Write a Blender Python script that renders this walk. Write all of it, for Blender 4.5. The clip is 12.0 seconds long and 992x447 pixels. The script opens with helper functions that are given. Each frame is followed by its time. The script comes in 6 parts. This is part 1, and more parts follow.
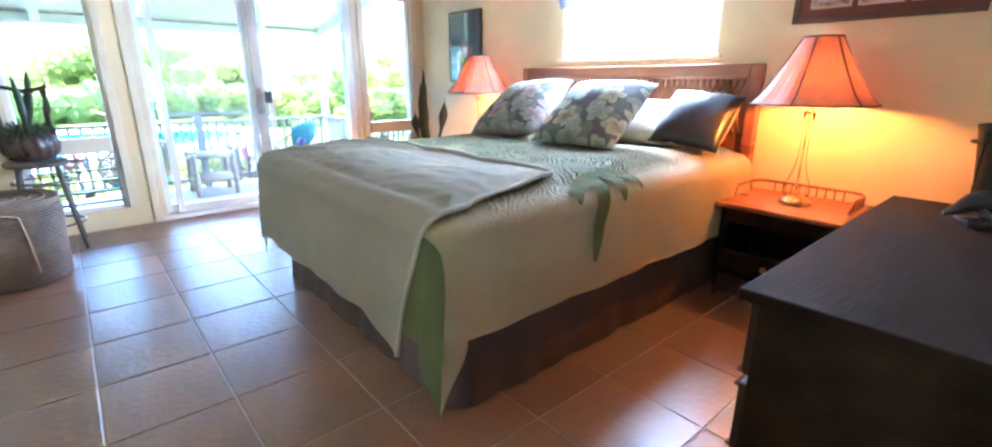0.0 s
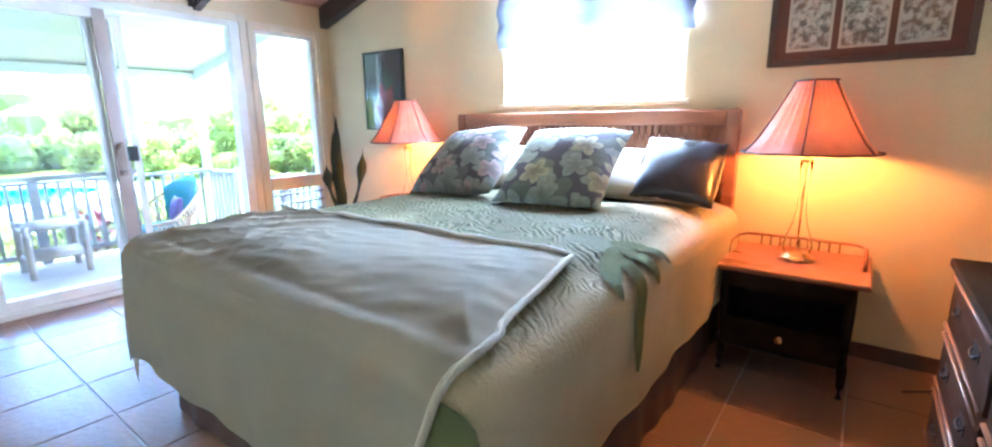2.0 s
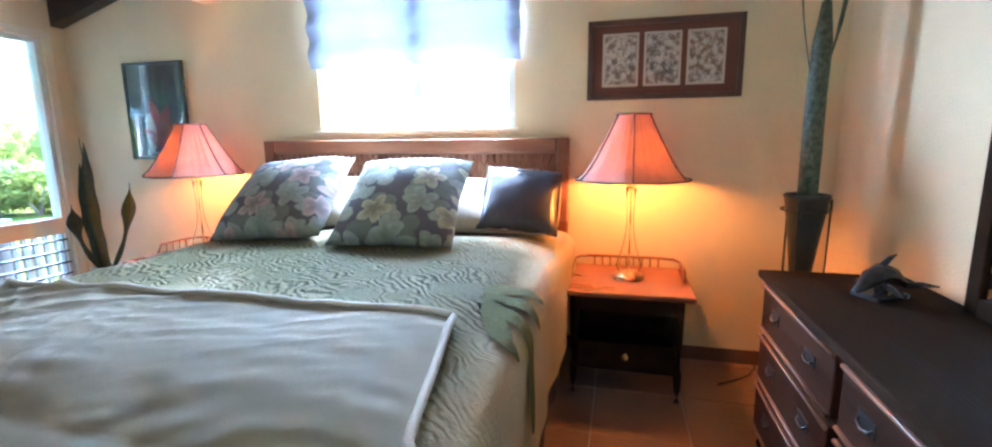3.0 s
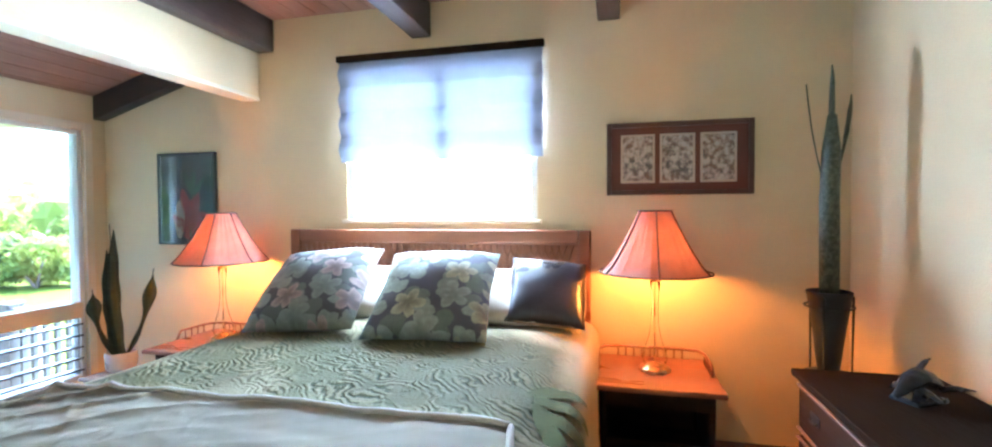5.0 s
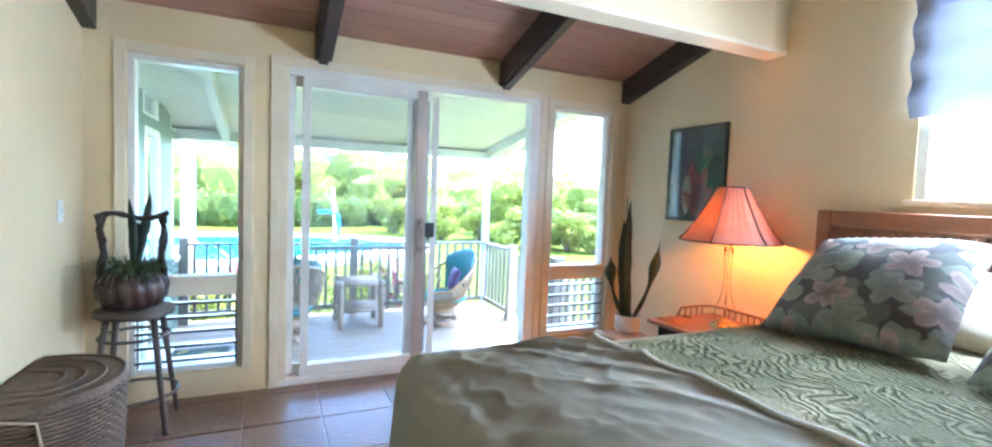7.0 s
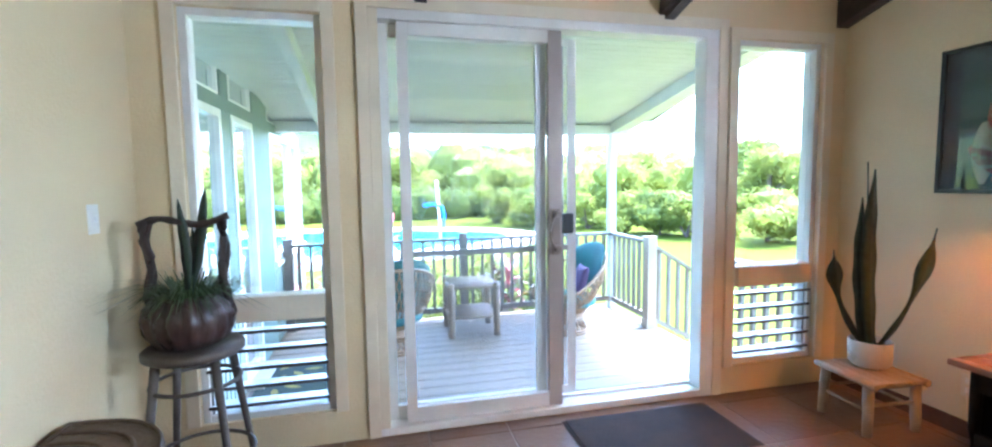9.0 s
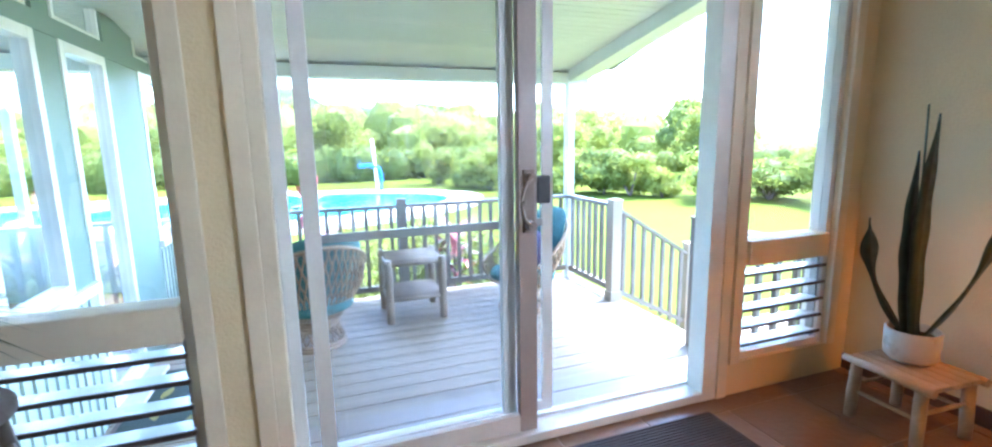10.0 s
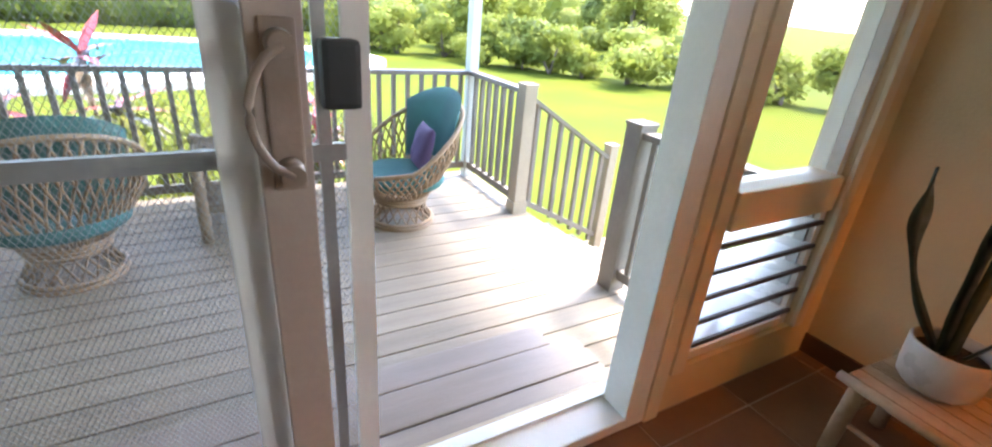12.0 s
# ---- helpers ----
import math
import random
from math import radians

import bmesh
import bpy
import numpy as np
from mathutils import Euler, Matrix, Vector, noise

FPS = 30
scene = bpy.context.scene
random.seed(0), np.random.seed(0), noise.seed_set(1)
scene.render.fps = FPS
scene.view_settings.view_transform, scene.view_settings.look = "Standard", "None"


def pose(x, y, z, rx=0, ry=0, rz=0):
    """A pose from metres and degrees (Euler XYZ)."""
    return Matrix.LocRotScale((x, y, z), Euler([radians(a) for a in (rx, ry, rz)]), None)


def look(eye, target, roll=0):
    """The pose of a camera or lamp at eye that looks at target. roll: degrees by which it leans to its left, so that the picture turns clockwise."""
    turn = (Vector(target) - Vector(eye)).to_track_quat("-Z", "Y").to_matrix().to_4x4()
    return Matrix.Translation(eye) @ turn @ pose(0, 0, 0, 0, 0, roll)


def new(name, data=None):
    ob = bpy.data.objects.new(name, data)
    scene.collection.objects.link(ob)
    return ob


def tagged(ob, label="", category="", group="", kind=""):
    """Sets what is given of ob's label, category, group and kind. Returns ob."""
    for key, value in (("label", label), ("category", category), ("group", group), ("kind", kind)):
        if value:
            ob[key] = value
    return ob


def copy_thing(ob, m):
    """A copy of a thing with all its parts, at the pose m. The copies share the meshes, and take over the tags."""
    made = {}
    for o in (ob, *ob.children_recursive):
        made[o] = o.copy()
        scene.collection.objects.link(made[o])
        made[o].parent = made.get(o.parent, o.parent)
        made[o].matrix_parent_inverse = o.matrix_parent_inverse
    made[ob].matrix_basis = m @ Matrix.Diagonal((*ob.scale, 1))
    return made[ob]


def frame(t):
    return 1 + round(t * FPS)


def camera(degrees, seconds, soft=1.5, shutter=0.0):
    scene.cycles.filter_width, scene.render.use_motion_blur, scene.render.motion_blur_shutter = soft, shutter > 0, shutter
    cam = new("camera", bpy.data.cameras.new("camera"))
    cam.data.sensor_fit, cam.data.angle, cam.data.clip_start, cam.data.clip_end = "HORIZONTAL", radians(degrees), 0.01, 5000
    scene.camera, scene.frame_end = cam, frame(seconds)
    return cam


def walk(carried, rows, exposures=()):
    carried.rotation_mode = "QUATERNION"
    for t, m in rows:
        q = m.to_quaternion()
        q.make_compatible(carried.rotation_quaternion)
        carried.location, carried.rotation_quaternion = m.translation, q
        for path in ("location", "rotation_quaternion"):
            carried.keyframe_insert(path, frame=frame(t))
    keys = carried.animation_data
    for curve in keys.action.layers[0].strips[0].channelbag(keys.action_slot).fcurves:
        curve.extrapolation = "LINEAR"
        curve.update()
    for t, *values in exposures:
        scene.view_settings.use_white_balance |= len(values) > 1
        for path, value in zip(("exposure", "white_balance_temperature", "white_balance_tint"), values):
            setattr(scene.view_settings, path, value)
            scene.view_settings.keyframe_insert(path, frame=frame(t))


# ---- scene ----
cam = camera(91.0, 12.0, soft=2.2)
PATH = [
    (0, (0.686, 0.545, 1.277), (1.942, 1.995, 0.71), 0.2),
    (0.5, (0.804, 0.748, 1.305), (2.066, 2.204, 0.768), -0.4),
    (1, (0.824, 0.889, 1.316), (2.197, 2.252, 0.809), -0.1),
    (1.5, (0.807, 1.084, 1.341), (2.32, 2.305, 0.872), -0.4),
    (2, (0.884, 1.272, 1.323), (2.448, 2.449, 0.911), -0.6),
    (2.5, (1.011, 1.468, 1.347), (2.681, 2.516, 1.01), -0.1),
    (3, (1.029, 1.565, 1.375), (2.94, 2.051, 1.035), -0.6),
    (3.2, (1.018, 1.594, 1.381), (2.977, 1.817, 1.042), -1.1),
    (4.8, (0.889, 1.734, 1.522), (2.87, 1.991, 1.441), -0.5),
    (5, (0.92, 1.724, 1.503), (2.863, 2.196, 1.453), -0.3),
    (5.5, (0.94, 1.814, 1.468), (2.688, 2.787, 1.461), -0.3),
    (6, (1.019, 1.923, 1.381), (2.487, 3.282, 1.388), 0.5),
    (6.5, (1.163, 2.031, 1.377), (2.286, 3.683, 1.284), 1.9),
    (7, (1.156, 2.234, 1.392), (1.99, 4.048, 1.276), 2.2),
    (7.5, (1.116, 2.404, 1.403), (1.662, 4.322, 1.259), 1.3),
    (7.7, (1.084, 2.493, 1.377), (1.487, 4.447, 1.231), 1.2),
    (9.3, (1.301, 3.543, 1.323), (1.775, 5.477, 1.136), -1.5),
    (9.5, (1.334, 3.712, 1.307), (1.838, 5.628, 1.034), -1.3),
    (10, (1.401, 4.092, 1.305), (2.072, 5.946, 0.969), -1.0),
    (10.5, (1.473, 4.354, 1.289), (2.379, 6.088, 0.875), -0.8),
    (11, (1.705, 4.588, 1.273), (2.666, 6.261, 0.746), 1.2),
    (11.5, (1.898, 4.816, 1.231), (2.842, 6.449, 0.567), 4.9),
    (12, (2.1, 5.082, 1.229), (3.039, 6.647, 0.41), 5.0),
]
EXPO = [(0.0, 5.67, 4650, 8), (1.5, 5.62, 4550, 9), (2.5, 5.52, 4550, 9), (3.0, 5.27, 4550, 8), (5.0, 5.27, 4700, 6), (5.5, 5.25, 4450, 6), (6.5, 5.05, 4800, 6), (7.5, 4.85, 4950, 7), (9.5, 4.66, 4950, 9), (10.5, 4.5, 5250, 9), (12.0, 4.0, 6300, 14)]
walk(cam, [(t, look(eye, target, roll)) for t, eye, target, roll in PATH], EXPO)

# ---- daylight ----
world = bpy.data.worlds.new("world")
scene.world = world
world.use_nodes = True
wn = world.node_tree.nodes
sky = wn.new("ShaderNodeTexSky")
sky.sky_type, sky.sun_disc = "NISHITA", False
SUN_EL, SUN_AZ = 63.0, 75.0
sky.sun_elevation, sky.sun_rotation = radians(SUN_EL), radians(SUN_AZ)
sky.air_density, sky.dust_density = 1.0, 1.5
wn["Background"].inputs[1].default_value = 0.15
world.node_tree.links.new(sky.outputs[0], wn["Background"].inputs[0])
sun_data = bpy.data.lights.new("sun", "SUN")
sun_data.energy, sun_data.angle, sun_data.color = 1.4, radians(14.0), (1.0, 0.95, 0.86)
sun = new("sun", sun_data)
sun_dir = Vector((math.sin(radians(SUN_AZ)) * math.cos(radians(SUN_EL)), math.cos(radians(SUN_AZ)) * math.cos(radians(SUN_EL)), math.sin(radians(SUN_EL))))
sun.matrix_world = look(sun_dir * 30, (0, 0, 0))
# sky light standing in the opening over the bed
area = bpy.data.lights.new("window_sky", "AREA")
area.shape, area.size, area.size_y, area.energy, area.color = "RECTANGLE", 1.30, 0.98, 10.0, (0.93, 0.97, 1.0)
window_sky = new("window_sky", area)
window_sky.matrix_world = look((4.262, 2.92, 1.985), (0, 2.92, 1.985))


# ---- tools ----
def box(bm, x0, x1, y0, y1, z0, z1, bevel=0.0, m=None):
    vs = [bm.verts.new(p) for p in ((x0, y0, z0), (x1, y0, z0), (x1, y1, z0), (x0, y1, z0), (x0, y0, z1), (x1, y0, z1), (x1, y1, z1), (x0, y1, z1))]
    fs = [bm.faces.new([vs[i] for i in f]) for f in ((3, 2, 1, 0), (4, 5, 6, 7), (0, 1, 5, 4), (1, 2, 6, 5), (2, 3, 7, 6), (3, 0, 4, 7))]
    out = vs
    if bevel > 0:
        es = list({e for f in fs for e in f.edges})
        r = bmesh.ops.bevel(bm, geom=es, offset=bevel, segments=2, profile=0.6, affect="EDGES")
        out = list({v for f in r["faces"] for v in f.verts} | {v for v in vs if v.is_valid})
    if m is not None:
        bmesh.ops.transform(bm, matrix=m, verts=out)
    return out


def rod(bm, p0, p1, r0, r1=None, seg=10, caps=True):
    """A tapered round bar from p0 to p1."""
    r1 = r0 if r1 is None else r1
    p0, p1 = Vector(p0), Vector(p1)
    q = (p1 - p0).to_track_quat("Z", "Y")
    rings = []
    for p, r in ((p0, r0), (p1, r1)):
        rings.append([bm.verts.new(p + q @ Vector((r * math.cos(2 * math.pi * k / seg), r * math.sin(2 * math.pi * k / seg), 0))) for k in range(seg)])
    for k in range(seg):
        f = bm.faces.new((rings[0][k], rings[0][(k + 1) % seg], rings[1][(k + 1) % seg], rings[1][k]))
        f.smooth = True
    if caps:
        bm.faces.new(rings[0][::-1])
        bm.faces.new(rings[1])


def tube(bm, pts, r, seg=8, closed=False):
    """A bent round bar through pts; r may be a list."""
    pts = [Vector(p) for p in pts]
    n = len(pts)
    rs = r if isinstance(r, (list, tuple)) else [r] * n
    rings = []
    up = Vector((0, 0, 1))
    for i, p in enumerate(pts):
        a = pts[(i - 1) % n] if (closed or i > 0) else p
        b = pts[(i + 1) % n] if (closed or i < n - 1) else p
        d = (b - a).normalized()
        side = d.cross(up)
        if side.length < 0.05:
            side = d.cross(Vector((1, 0, 0)))
        side.normalize()
        nor = side.cross(d).normalized()
        rings.append([bm.verts.new(p + rs[i] * (side * math.cos(2 * math.pi * k / seg) + nor * math.sin(2 * math.pi * k / seg))) for k in range(seg)])
    for i in range(n if closed else n - 1):
        a, b = rings[i], rings[(i + 1) % n]
        for k in range(seg):
            f = bm.faces.new((a[k], a[(k + 1) % seg], b[(k + 1) % seg], b[k]))
            f.smooth = True
    if not closed:
        bm.faces.new(rings[0][::-1])
        bm.faces.new(rings[-1])


def lathe(bm, prof, cx=0.0, cy=0.0, seg=32, cap0=True, cap1=True, wob=0.0, tw=0.0):
    """A turned shape: prof is rows of (radius, z)."""
    rings = []
    for r, z in prof:
        rings.append([bm.verts.new((cx + r * (1 + wob * math.cos(tw * 2 * math.pi * k / seg)) * math.cos(2 * math.pi * k / seg), cy + r * (1 + wob * math.cos(tw * 2 * math.pi * k / seg)) * math.sin(2 * math.pi * k / seg), z)) for k in range(seg)])
    for a, b in zip(rings, rings[1:]):
        for k in range(seg):
            f = bm.faces.new((a[k], a[(k + 1) % seg], b[(k + 1) % seg], b[k]))
            f.smooth = True
    if cap0:
        bm.faces.new(rings[0][::-1])
    if cap1:
        bm.faces.new(rings[-1])


def grid_sheet(bm, nu, nv, fn, smooth=True):
    """A sheet of nu x nv cells; fn(u, v) gives the place, u and v from 0 to 1."""
    g = [[bm.verts.new(fn(i / nu, j / nv)) for j in range(nv + 1)] for i in range(nu + 1)]
    for i in range(nu):
        for j in range(nv):
            f = bm.faces.new((g[i][j], g[i + 1][j], g[i + 1][j + 1], g[i][j + 1]))
            f.smooth = smooth
    return g


def thing(name, label, category, loc=(0, 0, 0), rz=0.0, group="", kind=""):
    ob = new(name)
    ob.empty_display_size = 0.1
    ob.location, ob.rotation_euler = loc, (0, 0, radians(rz))
    return tagged(ob, label, category, group, kind)


def part(name, bm, material, parent=None, label=""):
    me = bpy.data.meshes.new(name)
    bmesh.ops.recalc_face_normals(bm, faces=bm.faces)
    bm.to_mesh(me)
    bm.free()
    for m in (material if isinstance(material, (list, tuple)) else [material]):
        me.materials.append(m)
    ob = new(name, me)
    if parent is not None:
        ob.parent = parent
    if label:
        ob["label"] = label
    return ob


def solid(name, dims, material, parent=None, label="", bevel=0.0, m=None):
    bm = bmesh.new()
    box(bm, *dims, bevel=bevel, m=m)
    return part(name, bm, material, parent, label)


def structure(name, dims, material, label, category, bevel=0.0):
    return tagged(solid(name, dims, material, bevel=bevel), label, category, kind="structure")


# ---- materials ----
def mix_rgb(nt, fac, a, b, mode="MIX"):
    n = nt.nodes.new("ShaderNodeMix")
    n.data_type, n.blend_type = "RGBA", mode
    for sock, v in ((n.inputs[0], fac), (n.inputs[6], a), (n.inputs[7], b)):
        if isinstance(v, bpy.types.NodeSocket):
            nt.links.new(v, sock)
        else:
            sock.default_value = v if not isinstance(v, tuple) else (*v, 1.0)[:4]
    return n.outputs[2]


def coords(nt, scale=(1, 1, 1), turn=(0, 0, 0)):
    tc = nt.nodes.new("ShaderNodeTexCoord")
    mp = nt.nodes.new("ShaderNodeMapping")
    mp.inputs["Scale"].default_value = scale
    mp.inputs["Rotation"].default_value = turn
    nt.links.new(tc.outputs["Object"], mp.inputs["Vector"])
    return mp.outputs[0]


def noise_fac(nt, vec, scale, detail=4.0, lo=0.35, hi=0.65):
    n = nt.nodes.new("ShaderNodeTexNoise")
    n.inputs["Scale"].default_value, n.inputs["Detail"].default_value = scale, detail
    nt.links.new(vec, n.inputs["Vector"])
    r = nt.nodes.new("ShaderNodeMapRange")
    r.inputs[1].default_value, r.inputs[2].default_value = lo, hi
    nt.links.new(n.outputs[0], r.inputs[0])
    return r.outputs[0]


def surface(name, base, dark=None, rough=0.6, big=2.0, fine=40.0, bump=0.15, metal=0.0, stretch=(1, 1, 1), rand=0.0, spec=0.5, rough_var=0.1):
    """A two-scale surface: stains at 'big', grain at 'fine', relief from the grain."""
    m = bpy.data.materials.new(name)
    m.use_nodes = True
    nt = m.node_tree
    b = nt.nodes["Principled BSDF"]
    dark = dark or tuple(c * 0.72 for c in base)
    vec = coords(nt, stretch)
    f1 = noise_fac(nt, vec, big)
    f2 = noise_fac(nt, vec, fine, 6.0)
    col = mix_rgb(nt, f1, dark, base)
    col = mix_rgb(nt, f2, mix_rgb(nt, 0.35, col, dark), col)
    if rand > 0:
        oi = nt.nodes.new("ShaderNodeObjectInfo")
        r = nt.nodes.new("ShaderNodeMapRange")
        r.inputs[3].default_value, r.inputs[4].default_value = 1 - rand, 1 + rand
        nt.links.new(oi.outputs["Random"], r.inputs[0])
        hsv = nt.nodes.new("ShaderNodeHueSaturation")
        nt.links.new(r.outputs[0], hsv.inputs["Value"])
        nt.links.new(col, hsv.inputs["Color"])
        col = hsv.outputs[0]
    nt.links.new(col, b.inputs["Base Color"])
    rr = nt.nodes.new("ShaderNodeMapRange")
    rr.inputs[3].default_value, rr.inputs[4].default_value = max(rough - rough_var, 0.02), min(rough + rough_var, 1.0)
    nt.links.new(f1, rr.inputs[0])
    nt.links.new(rr.outputs[0], b.inputs["Roughness"])
    b.inputs["Metallic"].default_value = metal
    b.inputs["Specular IOR Level"].default_value = spec
    if bump > 0:
        bp = nt.nodes.new("ShaderNodeBump")
        bp.inputs["Strength"].default_value, bp.inputs["Distance"].default_value = bump, 0.004
        nt.links.new(f2, bp.inputs["Height"])
        nt.links.new(bp.outputs[0], b.inputs["Normal"])
    return m


def glass(name, tint=(1, 1, 1), rough=0.0, ior=1.45):
    m = bpy.data.materials.new(name)
    m.use_nodes = True
    b = m.node_tree.nodes["Principled BSDF"]
    b.inputs["Base Color"].default_value = (*tint, 1)
    b.inputs["Roughness"].default_value = rough
    b.inputs["Transmission Weight"].default_value = 1.0
    b.inputs["IOR"].default_value = ior
    return m


def sheer(m, colour, share):
    """Lets a share of the light behind a thin cloth through."""
    nt = m.node_tree
    tr = nt.nodes.new("ShaderNodeBsdfTranslucent")
    tr.inputs[0].default_value = (*colour, 1)
    mx = nt.nodes.new("ShaderNodeMixShader")
    mx.inputs[0].default_value = share
    out = nt.nodes["Material Output"]
    nt.links.new(nt.nodes["Principled BSDF"].outputs[0], mx.inputs[1])
    nt.links.new(tr.outputs[0], mx.inputs[2])
    nt.links.new(mx.outputs[0], out.inputs[0])
    return m


M_PLASTER = surface("cream_plaster", (0.74, 0.62, 0.38), (0.66, 0.54, 0.32), 0.75, 1.2, 90, 0.25)
M_TRIM = surface("cream_trim_paint", (0.78, 0.70, 0.52), (0.68, 0.60, 0.44), 0.5, 3, 60, 0.1)
M_WHITE = surface("white_frame_paint", (0.82, 0.81, 0.76), (0.70, 0.69, 0.64), 0.4, 4, 60, 0.08)
M_BEAM = surface("dark_stained_beam", (0.075, 0.05, 0.04), (0.035, 0.025, 0.02), 0.5, 3, 25, 0.3, stretch=(0.3, 3, 3))
M_BOARD = surface("redwood_ceiling_board", (0.42, 0.24, 0.17), (0.30, 0.16, 0.11), 0.6, 3, 20, 0.2, stretch=(0.3, 4, 4))
M_TILE = surface("terracotta_floor_tile", (0.255, 0.155, 0.10), (0.195, 0.115, 0.075), 0.34, 2.2, 30, 0.25, rand=0.10, rough_var=0.05)
M_GROUT = surface("pale_grout", (0.50, 0.43, 0.36), (0.30, 0.24, 0.19), 0.9, 6, 80, 0.3)
M_BASE = surface("brown_base_tile", (0.13, 0.075, 0.05), (0.08, 0.045, 0.03), 0.5, 5, 40, 0.2)
M_GLASS = glass("window_glass")
M_DECK = surface("weathered_deck_board", (0.31, 0.245, 0.175), (0.20, 0.155, 0.105), 0.6, 2.5, 30, 0.4, stretch=(0.25, 4, 4), rand=0.12)
M_RAIL = surface("brown_rail_paint", (0.20, 0.17, 0.14), (0.13, 0.11, 0.09), 0.6, 3, 40, 0.2)
M_GRASS = surface("lawn_green", (0.085, 0.098, 0.012), (0.058, 0.074, 0.009), 0.95, 0.5, 25, 0.6, spec=0.03)
M_LANAI = surface("pale_green_board", (0.58, 0.61, 0.57), (0.51, 0.54, 0.50), 0.6, 3, 40, 0.1)
M_DWOOD = surface("dark_brown_wood", (0.030, 0.017, 0.008), (0.015, 0.009, 0.005), 0.75, 3, 30, 0.2, stretch=(0.4, 3, 3), spec=0.06)
M_NWOOD = surface("red_brown_wood", (0.30, 0.12, 0.05), (0.20, 0.07, 0.03), 0.35, 3, 30, 0.15, stretch=(3, 0.4, 3))
M_SKIRT = surface("brown_bed_skirt", (0.095, 0.062, 0.055), (0.06, 0.038, 0.034), 0.7, 4, 60, 0.3)
# handle taupe includes the indoor shade that falls on it
M_HANDLE = surface("shaded_taupe_handle", (0.34, 0.27, 0.22), None, 0.4, 6, 80, 0.05)
M_BLACK = surface("black_plastic", (0.02, 0.025, 0.025), None, 0.45, 6, 90, 0.05)
# door frame's shaded side, its shade put into a taupe colour
M_TAUPE = surface("shaded_taupe_door", (0.46, 0.39, 0.34), (0.38, 0.32, 0.28), 0.4, 4, 60, 0.06)
M_ALU = surface("grey_aluminium", (0.42, 0.42, 0.40), None, 0.4, 6, 80, 0.05, metal=0.6)
M_BLADE = surface("frosted_louvre_glass", (0.66, 0.68, 0.66), (0.58, 0.60, 0.58), 0.25, 4, 60, 0.05)
M_WIRE = surface("grey_screen_wire", (0.30, 0.31, 0.31), None, 0.5, 6, 90, 0.0)
M_BRASS = surface("worn_brass", (0.70, 0.50, 0.22), (0.45, 0.30, 0.12), 0.28, 8, 60, 0.05, metal=1.0)
M_LGLASS = glass("lamp_glass", (0.99, 0.99, 0.98), 0.0, 1.18)
M_MIRROR = surface("mirror_silver", (0.85, 0.86, 0.85), (0.80, 0.81, 0.80), 0.03, 3, 30, 0.0, metal=1.0, rough_var=0.01)
M_GREEN = surface("leaf_green_cloth", (0.115, 0.135, 0.05), (0.08, 0.10, 0.036), 0.9, 5, 120, 0.4)
M_THROW = surface("sage_grey_throw", (0.50, 0.475, 0.375), (0.435, 0.415, 0.325), 0.95, 3, 260, 0.12, spec=0.15)
M_THROWB = surface("sage_throw_border", (0.50, 0.48, 0.40), (0.43, 0.41, 0.34), 0.95, 5, 160, 0.5)
M_APPL = surface("dark_leaf_applique_cloth", (0.12, 0.135, 0.06), (0.085, 0.10, 0.04), 0.95, 5, 120, 0.4, spec=0.05)
M_STEP = surface("worn_brown_step_paint", (0.25, 0.19, 0.145), (0.19, 0.14, 0.105), 0.40, 3, 60, 0.15, stretch=(0.25, 3, 3), rand=0.06)
# bamboo of the deck table, browner and darker to include its shade
M_SHADECANE = surface("shaded_bamboo", (0.37, 0.28, 0.19), (0.23, 0.165, 0.11), 0.5, 6, 50, 0.3)
M_RATTAN = surface("honey_rattan", (0.37, 0.25, 0.145), (0.21, 0.13, 0.07), 0.5, 8, 50, 0.3, rand=0.05)
M_BAMBOO = surface("pale_bamboo", (0.52, 0.40, 0.26), (0.36, 0.26, 0.16), 0.5, 6, 50, 0.3)
M_TEAL = surface("teal_cushion", (0.05, 0.155, 0.145), (0.035, 0.115, 0.11), 0.9, 5, 120, 0.3)
M_PURPLE = surface("purple_cushion", (0.11, 0.075, 0.155), (0.08, 0.05, 0.115), 0.9, 5, 120, 0.3)
M_WICKER = surface("brown_wicker", (0.19, 0.13, 0.08), (0.09, 0.06, 0.035), 0.65, 10, 70, 0.4)
M_STOOL = surface("grey_brown_stool_wood", (0.12, 0.10, 0.08), (0.07, 0.055, 0.045), 0.5, 4, 40, 0.2)
M_CERAMIC = surface("white_ceramic", (0.56, 0.52, 0.46), (0.44, 0.41, 0.36), 0.35, 5, 60, 0.1)
M_POT = surface("brown_glazed_pot", (0.075, 0.042, 0.032), (0.035, 0.02, 0.016), 0.3, 6, 50, 0.2)
M_SOIL = surface("dark_soil", (0.035, 0.025, 0.018), None, 0.95, 12, 60, 0.8)
M_SNAKE = surface("snake_plant_leaf", (0.035, 0.06, 0.035), (0.014, 0.028, 0.016), 0.45, 6, 30, 0.1, stretch=(1, 1, 4))
M_TUFT = surface("fine_green_blade", (0.07, 0.11, 0.03), (0.04, 0.06, 0.02), 0.6, 8, 60, 0.0)
M_TWIG = surface("dark_vine_wood", (0.06, 0.04, 0.03), (0.03, 0.02, 0.015), 0.7, 10, 60, 0.5)
M_MAT = surface("brown_rib_mat", (0.085, 0.06, 0.045), (0.05, 0.035, 0.028), 0.95, 6, 140, 0.6)
M_DARKMAT = surface("dark_green_mat", (0.05, 0.065, 0.05), (0.03, 0.04, 0.03), 0.95, 6, 90, 0.5)
